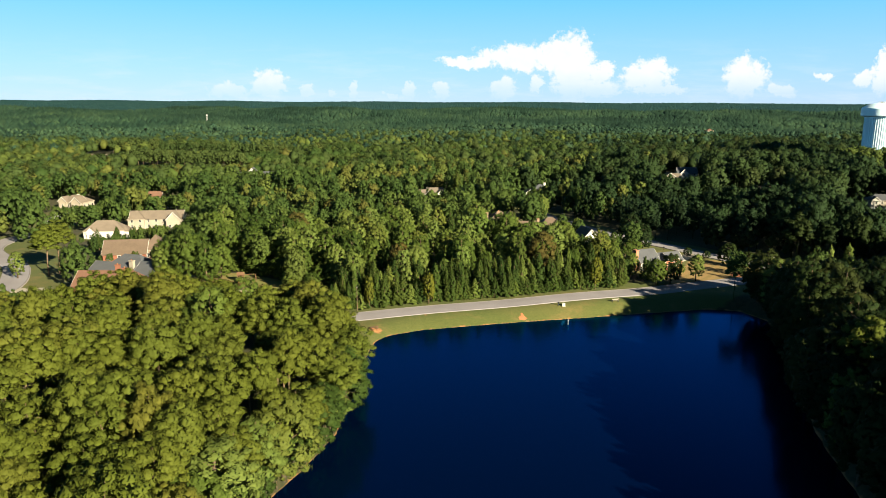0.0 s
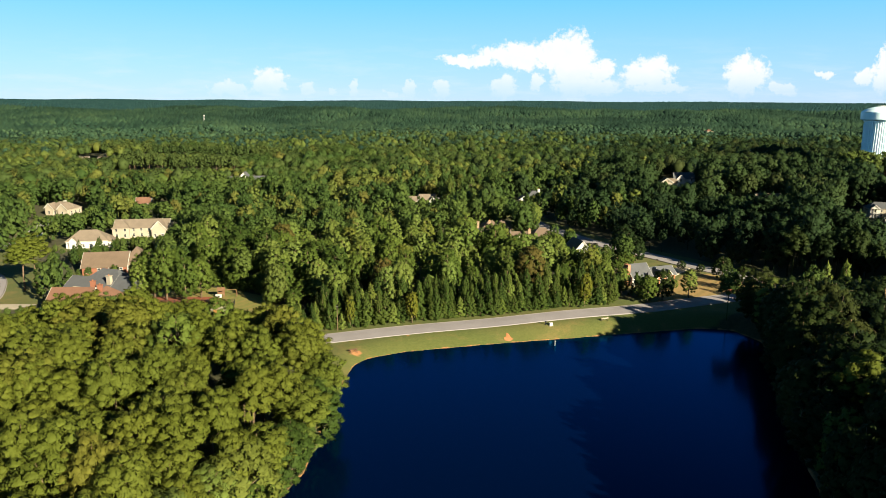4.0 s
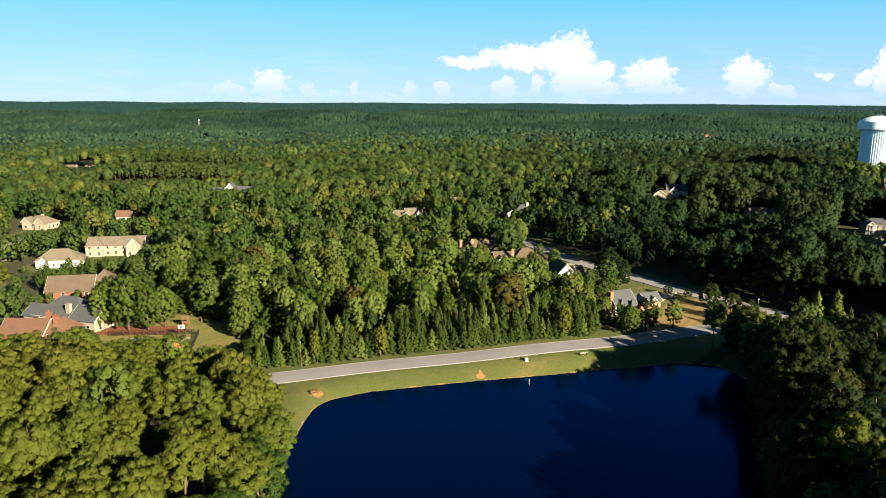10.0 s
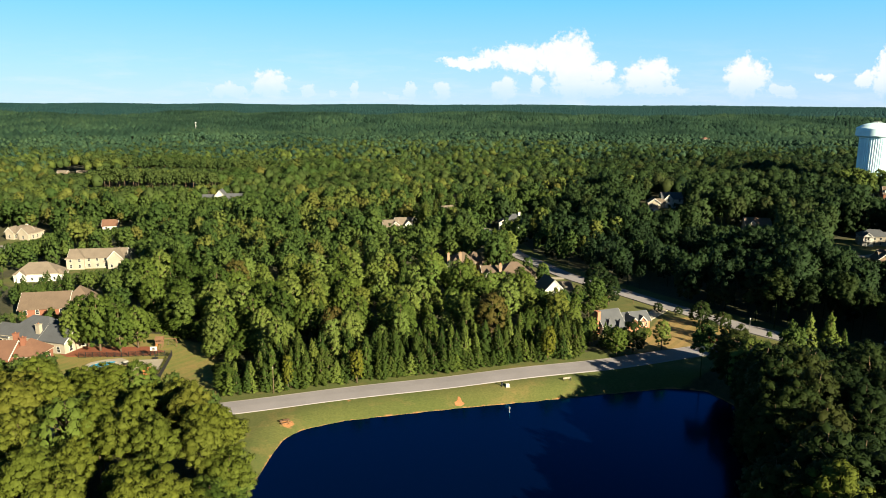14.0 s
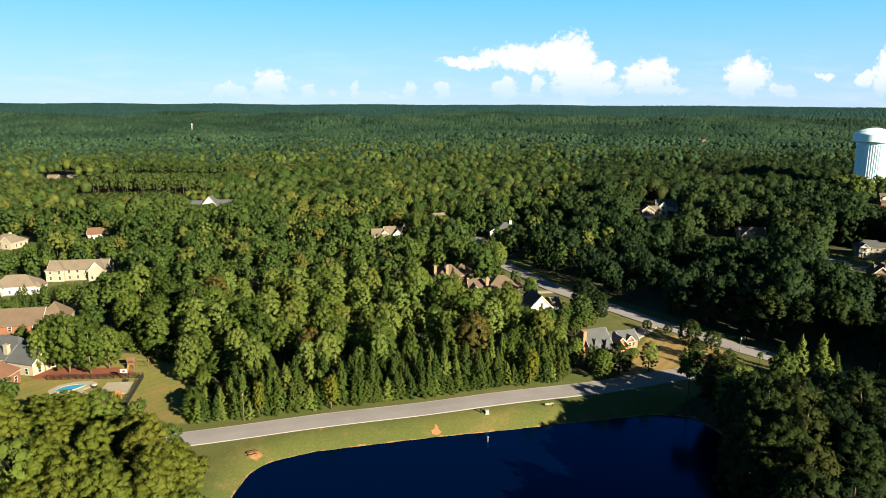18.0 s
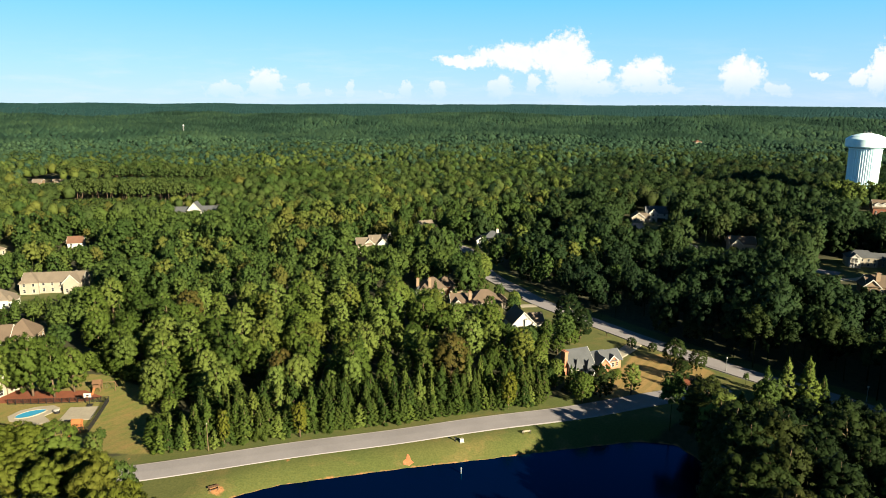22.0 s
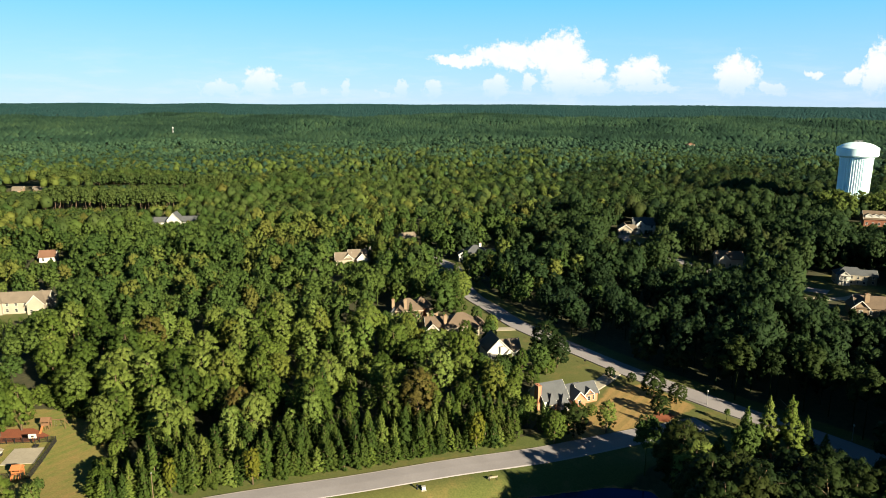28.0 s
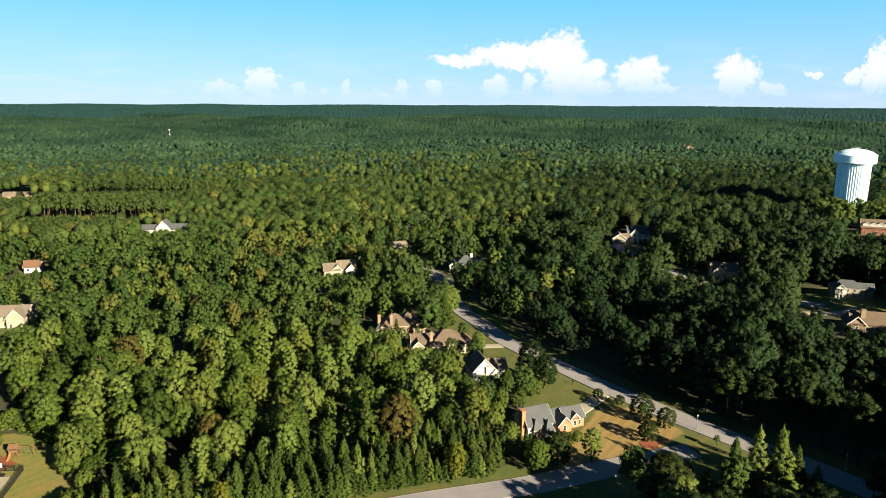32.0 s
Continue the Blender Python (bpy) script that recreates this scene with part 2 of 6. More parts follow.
ORANGE = surface("orange_cedar", (0.1897, 0.0649, 0.0200), (0.2496, 0.0948, 0.0349), 0.7, 5.0, 0.5)
IRON = surface("black_iron", (0.0062, 0.0062, 0.0070), (0.0125, 0.0125, 0.0140), 0.5, 6.0, 0.5, 0.1)
STEEL = surface("galvanised_steel", (0.1797, 0.1847, 0.1897), (0.2496, 0.2546, 0.2596), 0.4, 6.0, 0.5, 0.1, metal=0.6)
BLUEROOF = surface("blue_tarpaulin", (0.0100, 0.1398, 0.2097), (0.0200, 0.1797, 0.2496), 0.6, 3.0, 0.5)


def glass_pane():
    m, nt, b = nodes_of("window_glass")
    b.inputs["Base Color"].default_value = (0.015, 0.018, 0.022, 1)
    b.inputs["Roughness"].default_value = 0.06
    b.inputs["Specular IOR Level"].default_value = 0.6
    return m


def lake_water():
    """Deep dark water: blue scattered light below, the sky mirrored above."""
    m, nt, b = nodes_of("lake_water")
    nt.nodes.remove(b)
    deep = nt.nodes.new("ShaderNodeBsdfDiffuse")
    deep.inputs["Color"].default_value = (0.0001, 0.0016, 0.0090, 1)
    gloss = nt.nodes.new("ShaderNodeBsdfGlossy")
    gloss.inputs["Color"].default_value = (0.02, 0.36, 1.0, 1)
    gloss.inputs["Roughness"].default_value = 0.16
    fr = nt.nodes.new("ShaderNodeFresnel")
    fr.inputs["IOR"].default_value = 1.333
    bump = nt.nodes.new("ShaderNodeBump")
    bump.inputs["Strength"].default_value, bump.inputs["Distance"].default_value = 0.2, 0.05
    nt.links.new(noise_fac(nt, 1.3, 4.0, 0.6), bump.inputs["Height"])
    nt.links.new(bump.outputs["Normal"], gloss.inputs["Normal"])
    ms = nt.nodes.new("ShaderNodeMixShader")
    nt.links.new(fr.outputs[0], ms.inputs["Fac"])
    nt.links.new(deep.outputs[0], ms.inputs[1])
    nt.links.new(gloss.outputs[0], ms.inputs[2])
    nt.links.new(ms.outputs[0], nt.nodes["Material Output"].inputs["Surface"])
    return m


def pool_water():
    m, nt, b = nodes_of("pool_water")
    b.inputs["Base Color"].default_value = (0.03, 0.19, 0.33, 1)
    b.inputs["Roughness"].default_value = 0.1
    return m


def ground_cover():
    """Woodland floor, lawn, striped dry lawn and bare clay, each by its own mask, with uneven borders."""
    m, nt, b = nodes_of("ground_cover")
    fine, patch, wide = noise_fac(nt, 2.5, 6), noise_fac(nt, 0.16, 5, 0.6), noise_fac(nt, 0.03, 3)

    def mask(name, soft=0.12):
        a = nt.nodes.new("ShaderNodeAttribute")
        a.attribute_name = name
        n = nt.nodes.new("ShaderNodeMath")
        n.operation = "MULTIPLY_ADD"
        nt.links.new(noise_fac(nt, 0.5, 4, 0.6), n.inputs[0])
        n.inputs[1].default_value = 0.5
        nt.links.new(a.outputs["Fac"], n.inputs[2])
        return ramp(nt, n.outputs[0], [(0.75 - soft, (0, 0, 0)), (0.75 + soft, (1, 1, 1))])

    floor = ramp(nt, noise_fac(nt, 0.8, 4), [(0.3, (0.0160, 0.0192, 0.0062)), (0.7, (0.0390, 0.0365, 0.0147))])
    green = ramp(nt, fine, [(0.3, (0.0336, 0.0464, 0.0080)), (0.7, (0.0592, 0.0704, 0.0152))])
    dry = ramp(nt, fine, [(0.3, (0.0838, 0.0627, 0.0184)), (0.7, (0.1312, 0.0973, 0.0341))])
    grass = mix(nt, ramp(nt, patch, [(0.52, (0, 0, 0)), (0.7, (0.6, 0.6, 0.6))]), green, dry)
    grass = mix(nt, ramp(nt, wide, [(0.42, (0, 0, 0)), (0.75, (0.35, 0.35, 0.35))]), grass, dry)
    w = nt.nodes.new("ShaderNodeTexWave")
    w.inputs["Scale"].default_value, w.inputs["Distortion"].default_value = 0.11, 1.5
    mp = nt.nodes.new("ShaderNodeMapping")
    mp.inputs["Rotation"].default_value = (0, 0, radians(35))
    nt.links.new(nt.nodes.new("ShaderNodeNewGeometry").outputs["Position"], mp.inputs["Vector"])
    nt.links.new(mp.outputs["Vector"], w.inputs["Vector"])
    straw = ramp(nt, fine, [(0.3, (0.1414, 0.0890, 0.0289)), (0.7, (0.1997, 0.1312, 0.0498))])
    lawn = mix(nt, ramp(nt, w.outputs["Fac"], [(0.4, (0.05, 0.05, 0.05)), (0.6, (0.28, 0.28, 0.28))]), straw, green)
    fresh = ramp(nt, fine, [(0.3, (0.060, 0.080, 0.0130)), (0.7, (0.098, 0.112, 0.0220))])
    mown = mix(nt, ramp(nt, noise_fac(nt, 0.11, 5, 0.65), [(0.42, (0.05, 0.05, 0.05)), (0.68, (0.75, 0.75, 0.75))]), fresh, straw)
    mown = mix(nt, ramp(nt, w.outputs["Fac"], [(0.4, (0, 0, 0)), (0.6, (0.22, 0.22, 0.22))]), mown, straw)
    clay = ramp(nt, fine, [(0.3, (0.1574, 0.0685, 0.0262)), (0.7, (0.2624, 0.1312, 0.0525))])
    wood = ramp(nt, noise_fac(nt, 0.06, 5, 0.65), [(0.35, (0.0064, 0.0141, 0.0038)), (0.65, (0.0218, 0.0320, 0.0077))])
    c = mix(nt, mask("canopy"), floor, wood)
    c = mix(nt, mask("grass"), c, grass)
    c = mix(nt, mask("yard"), c, mown)
    c = mix(nt, mask("lawn"), c, lawn)
    c = mix(nt, mask("clay", 0.06), c, clay)
    nt.links.new(c, b.inputs["Base Color"])
    b.inputs["Roughness"].default_value = 0.95
    add_bump(nt, b, fine, 0.5, 0.06)
    return m


GLASS, LAKE, POOL, COVER = glass_pane(), lake_water(), pool_water(), ground_cover()

# ---- mesh helpers ----
def mesh_of(name, verts, faces, mat=None, smooth=False):
    me = bpy.data.meshes.new(name)
    me.from_pydata([tuple(v) for v in verts], [], [tuple(f) for f in faces])
    for m in (mat if isinstance(mat, (list, tuple)) else [mat]):
        if m:
            me.materials.append(m)
    if smooth:
        me.polygons.foreach_set("use_smooth", [True] * len(me.polygons))
    me.update()
    return me


def part(name, me, parent=None, m=None, label=""):
    ob = new(name, me)
    if parent is not None:
        ob.parent = parent
    if m is not None:
        ob.matrix_local = m
    return tagged(ob, label) if label else ob


def empty(name, m, label, category, group="", kind=""):
    ob = new(name)
    ob.empty_display_size = 0.5
    ob.matrix_world = m
    return tagged(ob, label, category, group, kind)


class Shape:
    """Collects quads and prisms into one mesh."""

    def __init__(self):
        self.v, self.f = [], []

    def add(self, verts, faces):
        n = len(self.v)
        self.v += [tuple(p) for p in verts]
        self.f += [tuple(n + i for i in f) for f in faces]
        return self

    def box(self, x0, y0, z0, x1, y1, z1):
        return self.add([(x0, y0, z0), (x1, y0, z0), (x1, y1, z0), (x0, y1, z0), (x0, y0, z1), (x1, y0, z1), (x1, y1, z1), (x0, y1, z1)],
                        [(3, 2, 1, 0), (4, 5, 6, 7), (0, 1, 5, 4), (1, 2, 6, 5), (2, 3, 7, 6), (3, 0, 4, 7)])

    def tube(self, pts, radii, n=7, cap=True):
        """A tapered tube along points."""
        rings = []
        for i, (p, r) in enumerate(zip(pts, radii)):
            p = Vector(p)
            d = (Vector(pts[min(i + 1, len(pts) - 1)]) - Vector(pts[max(i - 1, 0)])).normalized()
            a = d.orthogonal().normalized()
            b = d.cross(a)
            rings.append([p + (a * math.cos(2 * math.pi * k / n) + b * math.sin(2 * math.pi * k / n)) * r for k in range(n)])
        verts = list(chain(*rings))
        faces = [(i * n + k, i * n + (k + 1) % n, (i + 1) * n + (k + 1) % n, (i + 1) * n + k) for i in range(len(pts) - 1) for k in range(n)]
        if cap:
            faces += [tuple(range(n))[::-1], tuple((len(pts) - 1) * n + k for k in range(n))]
        return self.add(verts, faces)

    def lathe(self, prof, n=24):
        """A body turned round z; prof: (radius, z) from the bottom up."""
        verts = [(r * math.cos(2 * math.pi * k / n), r * math.sin(2 * math.pi * k / n), z) for r, z in prof for k in range(n)]
        faces = [(i * n + k, i * n + (k + 1) % n, (i + 1) * n + (k + 1) % n, (i + 1) * n + k) for i in range(len(prof) - 1) for k in range(n)]
        faces += [tuple(range(n))[::-1], tuple((len(prof) - 1) * n + k for k in range(n))]
        return self.add(verts, faces)

    def mesh(self, name, mat, smooth=False):
        return mesh_of(name, self.v, self.f, mat, smooth)


# ---- the lie of the land ----
WATER = 2.3   # the lake's level
LAKE_EDGE = np.array([(-25, 93.5), (-22.5, 100), (-19, 112), (-18.8, 121), (-18.5, 134), (-18.2, 145), (-17.6, 154), (-16.6, 161), (-14, 165), (-10.6, 167), (-4.8, 170), (7, 173.2),
                      (21.5, 177), (39.5, 181), (58, 185.5), (76, 189.5), (85, 188), (89, 179), (86, 164), (78, 146), (72, 128), (67, 111), (63, 92), (61, 68), (56, 30), (35, 2), (0, -8), (-30, 12), (-36, 50), (-30, 78)], float)
LEVELS = np.array([(-40, 172, 3.8), (0, 181, 4.3), (60, 198, 4.8), (100, 212, 5.3), (-60, 200, 2.2), (-66, 215, 2.6), (-100, 230, 1.5), (-140, 320, 0.3), (-215, 398, -1.0), (-60, 110, 4.0), (-110, 110, 4.5), (-50, 60, 4.0),
                   (-20, 250, 4.0), (70, 222, 6.0), (58, 260, 6.0), (40, 290, 5.2), (25, 305, 5.0), (-8, 396, 3.0), (45, 390, 5.0), (-146, 520, 1.0), (112, 226, 5.2), (150, 455, 10.0), (220, 340, 9.2), (203, 299, 8.2), (140, 190, 5.5),
                   (312, 464, 14.0), (330, 520, 16.0), (110, 120, 6.0), (120, 60, 7.0), (-340, 670, 4.0), (150, 280, 7.0)])


def lake_distance(x, y):
    """Metres from the lake's edge, below zero inside it."""
    d = np.full(x.shape, 1e9)
    inside = np.zeros(x.shape, bool)
    for (ax, ay), (bx, by) in zip(LAKE_EDGE, np.roll(LAKE_EDGE, -1, 0)):
        t = np.clip(((x - ax) * (bx - ax) + (y - ay) * (by - ay)) / ((bx - ax) ** 2 + (by - ay) ** 2), 0, 1)
        d = np.minimum(d, np.hypot(x - ax - t * (bx - ax), y - ay - t * (by - ay)))
        inside ^= ((ay > y) != (by > y)) & (x < (bx - ax) * (y - ay) / (by - ay + 1e-12) + ax)
    return np.where(inside, -d, d)


def land(x, y):
    """The ground's height, on arrays."""
    x, y = np.asarray(x, float), np.asarray(y, float)
    w = 1 / (((x[..., None] - LEVELS[:, 0]) ** 2 + (y[..., None] - LEVELS[:, 1]) ** 2) + 400.0) ** 1.6
    z = (w * LEVELS[:, 2]).sum(-1) / w.sum(-1)
    r = np.hypot(x, y)
    far = np.clip((r - 500) / 900, 0, 1)
    hills = 5 * np.sin(x / 170 + 0.6) * np.cos(y / 210) + 4 * np.sin((x * 0.8 + y) / 130) + 7 * np.sin((y - 0.3 * x) / 340 + 1.0)
    hills *= 1.5 - 1.1 * np.clip((r - 2000) / 1800, 0, 1)
    z = z * (1 - far) + far * (5 + hills) + 52 * np.clip((r - 1800) / 3000, 0, 1) ** 1.3 + 7 * np.clip((r - 1350) / 150, 0, 1)
    d = lake_distance(x, y)
    bank = np.clip(d / 6.0, 0, 1)
    bank = bank * (1.6 - 0.6 * bank)
    return np.where(d > 0, WATER + 0.05 + (z - WATER - 0.05) * bank, WATER + np.maximum(d * 0.35, -2.2))


def axis(fine0, fine1, step, lo, hi):
    out = list(np.arange(fine0, fine1 + 0.1, step))
    s, p = step, fine1
    while p < hi:
        s *= 1.12
        p += s
        out.append(min(p, hi))
    s, p = step, fine0
    while p > lo:
        s *= 1.12
        p -= s
        out.insert(0, max(p, lo))
    return np.array(out)


GX, GY = axis(-110, 130, 1.7, -4900, 4900), axis(90, 310, 1.7, -900, 4950)
gx, gy = np.meshgrid(GX, GY)
GZ = land(gx, gy)


def height(x, y):
    """The height of the ground's mesh at one place."""
    i = min(max(int(np.searchsorted(GX, x)) - 1, 0), len(GX) - 2)
    j = min(max(int(np.searchsorted(GY, y)) - 1, 0), len(GY) - 2)
    u, v = (x - GX[i]) / (GX[i + 1] - GX[i]), (y - GY[j]) / (GY[j + 1] - GY[j])
    return float((GZ[j, i] * (1 - u) + GZ[j, i + 1] * u) * (1 - v) + (GZ[j + 1, i] * (1 - u) + GZ[j + 1, i + 1] * u) * v)


def in_poly(x, y, poly):
    x, y = np.asarray(x, float), np.asarray(y, float)
    inside = np.zeros(x.shape, bool)
    for (ax, ay), (bx, by) in zip(poly, poly[1:] + poly[:1]):
        inside ^= ((ay > y) != (by > y)) & (x < (bx - ax) * (y - ay) / (by - ay + 1e-12) + ax)
    return inside


def along_line(x, y, line):
    """Distance from an open line."""
    d = np.full(np.shape(x), 1e9)
    for (ax, ay), (bx, by) in zip(line, line[1:]):
        t = np.clip(((x - ax) * (bx - ax) + (y - ay) * (by - ay)) / ((bx - ax) ** 2 + (by - ay) ** 2), 0, 1)
        d = np.minimum(d, np.hypot(x - ax - t * (bx - ax), y - ay - t * (by - ay)))
    return d


# centre lines of the roads
DAM_ROAD = [(-150, 137), (-80, 159), (-37, 171.6), (-24, 175.4), (0, 182.4), (20, 187.6), (41, 193.4), (64, 199.4), (86, 207), (107, 214.8)]
MAIN_ROAD = [(150, 168), (146, 186), (134, 205), (118, 223), (99, 247), (88, 262.5), (69, 293), (60, 316), (52, 337), (46, 372), (44, 392), (26, 420), (-10, 450)]
HILL_ROAD = [(205, 330), (180, 352), (158, 400), (148, 438), (150, 452)]
WEST_ROAD = [(-214, 380), (-200, 345), (-186, 318), (-189, 295), (-184, 272), (-170, 254), (-155, 240), (-146, 226), (-139.5, 212), (-138, 200), (-146, 180), (-160, 160)]
ROADS = [(DAM_ROAD, 6.8), (MAIN_ROAD, 7.6), (HILL_ROAD, 6.0), (WEST_ROAD, 8.0)]
YARD = [(-52, 182), (-34.5, 180), (-38, 190), (-46, 205), (-48.5, 216), (-63, 224.5), (-70, 229), (-90, 230), (-104, 222), (-104, 198), (-88, 190), (-70, 188)]
FRONT_LAWN = [(70, 204), (98, 215), (109, 225), (97, 243), (84, 260), (72, 262), (66, 240), (80, 232), (77, 221), (66, 214)]
STRIPED_LAWN = [(72, 206), (98, 215.5), (109, 225), (98, 240), (88, 238), (84, 230), (79, 222), (70, 214)]
UPPER_LAWN = [(84, 260), (66, 290), (52, 331), (46, 331), (46, 310), (53, 292), (61, 270), (66, 256)]
DAM_VERGE = [(-44, 169), (-40, 163), (-27, 151.5), (-18.5, 139), (-17, 157), (-12, 164), (0, 168), (76, 187), (90, 195), (104, 212), (60, 208), (20, 195), (-12, 187), (-50, 177), (-40, 172)]
EAST_LAWN = [(190, 320), (206, 318), (232, 322), (240, 338), (205, 336)]
WEST_LAWN = [(-178, 286), (-172, 264), (-152, 246), (-141, 228), (-132, 210), (-120, 208), (-126, 222), (-136, 244), (-150, 262), (-166, 287)]
HILL_LAWN = [(165, 355), (188, 345), (192, 356), (168, 375)]
JUNCTION_GREEN = [(88, 197), (98, 185), (112, 182), (132, 175), (140, 184), (128, 204), (113, 214), (92, 204)]
CLEARING = [(-360, 640), (-318, 648), (-310, 690), (-352, 700)]
PLANTATION = [(-264, 558), (-163, 558), (-163, 588), (-264, 588)]
PLANTATION_2 = [(-327, 669), (-153, 669), (-153, 700), (-327, 700)]
OPEN = [YARD, FRONT_LAWN, UPPER_LAWN, DAM_VERGE, EAST_LAWN, WEST_LAWN, HILL_LAWN, JUNCTION_GREEN, CLEARING, PLANTATION, PLANTATION_2]


# places kept clear of trees: (x, y, radius)
HOUSES_AT = [(70, 225, 9.5), (79, 229, 6), (58.5, 261.5, 6.5), (42, 288, 10), (26, 308, 9), (-8, 399, 10), (19, 456, 9), (58, 406, 10), (-146, 524, 15), (151, 457, 8), (163, 461, 9), (221, 345, 13), (207, 300, 13),
             (313, 466, 14), (-217, 402, 12), (-152.5, 304, 12), (-139, 328, 15), (-118, 255, 14), (-104, 223, 13), (-102, 203, 11), (-180, 424, 7), (182, 379, 9), (326, 521, 16), (318, 500, 6),
             # opening for the camera's view of the dead pine
             (78, 134.5, 5), (82, 141, 3.5)]


def poly_distance(x, y, poly):
    """Metres from an outline, above zero inside it."""
    d = along_line(x, y, poly + poly[:1])
    return np.where(in_poly(x, y, poly), d, -d)


def build_ground():
    nx, ny = len(GX), len(GY)
    idx = np.arange(nx * ny).reshape(ny, nx)
    faces = np.stack([idx[:-1, :-1], idx[:-1, 1:], idx[1:, 1:], idx[1:, :-1]], -1).reshape(-1, 4)
    verts = np.stack([gx, gy, GZ], -1).reshape(-1, 3)
    me = mesh_of("ground", verts.tolist(), faces.tolist(), COVER, True)
    x, y = verts[:, 0], verts[:, 1]

    def put(name, dist):
        me.attributes.new(name, "FLOAT", "POINT").data.foreach_set("value", np.clip(0.5 + dist / 4.0, 0, 1).astype(np.float32))

    g = np.full(len(x), -9.0)
    for poly in OPEN:
        g = np.maximum(g, poly_distance(x, y, poly))
    for line, w in ROADS:
        g = np.maximum(g, w / 2 + 6.2 - along_line(x, y, line))
    for hx, hy, hr in HOUSES_AT:
        g = np.maximum(g, hr + 1.5 - np.hypot(x - hx, y - hy))
    put("grass", g)
    put("yard", np.maximum(poly_distance(x, y, YARD), -9))
    put("lawn", np.maximum(poly_distance(x, y, STRIPED_LAWN), -9))
    put("canopy", (np.hypot(x, y) - 1000) / 40)
    d = lake_distance(x, y)
    bare = -0.1 - d
    for px, py, pr in ((-17, 166, 1.6), (-5, 177, 0.9), (-40, 178, 0.6), (-150, 536, 3), (-200, 522, 4)):
        bare = np.maximum(bare, pr - np.hypot(x - px, y - py))
    put("clay", bare)
    tagged(new("ground", me), "rolling ground with lawns, dry grass, bare clay and woodland floor", "ground", kind="structure")


def ribbon(line, w, step=2.0, lift=0.13):
    """A smooth strip of ground along a line: the rows of its left edge, middle and right edge."""
    pts = [Vector((*p, 0)) for p in line]
    dense = []
    for i in range(len(pts) - 1):
        p0, p1, p2, p3 = pts[max(i - 1, 0)], pts[i], pts[i + 1], pts[min(i + 2, len(pts) - 1)]
        n = max(2, int((p2 - p1).length / step))
        for k in range(n):
            t = k / n
            dense.append(0.5 * (2 * p1 + (p2 - p0) * t + (2 * p0 - 5 * p1 + 4 * p2 - p3) * t * t + (3 * p1 - p0 - 3 * p2 + p3) * t ** 3))
    dense.append(pts[-1])
    rows = []
    for i, p in enumerate(dense):
        d = (dense[min(i + 1, len(dense) - 1)] - dense[max(i - 1, 0)]).normalized()
        s = Vector((-d.y, d.x, 0))
        z = max(height(p.x, p.y), *(height(*(p + s * o).xy) for o in (-w / 2, w / 2))) + lift
        rows.append((p + s * w / 2, p, p - s * w / 2, z, s))
    return rows


def build_road(name, line, w, label, lift=0.13, mat=None, kerb=(1, -1)):
    rows = ribbon(line, w, lift=lift)
    verts = list(chain(*[((*a.xy, z), (*p.xy, z + 0.06), (*b.xy, z), (*(a + s * 0.5).xy, z - 0.35), (*(b - s * 0.5).xy, z - 0.35)) for a, p, b, z, s in rows]))
    faces = list(chain(*[((5 * i + 5, 5 * i + 6, 5 * i + 1, 5 * i), (5 * i + 6, 5 * i + 7, 5 * i + 2, 5 * i + 1), (5 * i + 8, 5 * i + 5, 5 * i, 5 * i + 3), (5 * i + 7, 5 * i + 9, 5 * i + 4, 5 * i + 2)) for i in range(len(rows) - 1)]))
    road = tagged(new(name, mesh_of(name, verts, faces, mat or ROAD)), label, "road", kind="structure")
    if kerb:
        for side in kerb:
            prof = ((0, 0), (0.02, 0.05), (0.17, 0.06), (0.22, -0.12))
            v = list(chain(*[[(*((a if side > 0 else b) + s * side * o).xy, z + h) for o, h in prof] for a, p, b, z, s in rows]))
            fs = [(4 * i + k, 4 * i + k + 1, 4 * i + k + 5, 4 * i + k + 4)[::side] for i in range(len(rows) - 1) for k in range(3)]
            part("kerb", mesh_of("kerb", v, fs, KERB), road, label="grey concrete kerb")
    return road


def pad(name, poly, mat, label, category, lift=0.10, kind="structure"):
    """A flat slab that follows the ground, from its outline."""
    bm = bmesh.new()
    f = bm.faces.new([bm.verts.new((x, y, 0)) for x, y in poly])
    if f.normal.z < 0:
        f.normal_flip()
    bmesh.ops.subdivide_edges(bm, edges=bm.edges[:], cuts=3, use_grid_fill=True)
    bmesh.ops.triangulate(bm, faces=bm.faces[:])
    r = bmesh.ops.extrude_face_region(bm, geom=bm.faces[:])
    topv = [g for g in r["geom"] if isinstance(g, bmesh.types.BMVert)]
    for v in bm.verts:
        v.co.z = height(v.co.x, v.co.y) - 0.3
    for v in topv:
        v.co.z += 0.3 + lift
    bmesh.ops.recalc_face_normals(bm, faces=bm.faces[:])
    me = bpy.data.meshes.new(name)
    bm.to_mesh(me)
    bm.free()
    me.materials.append(mat)
    return tagged(new(name, me), label, category, kind=kind)


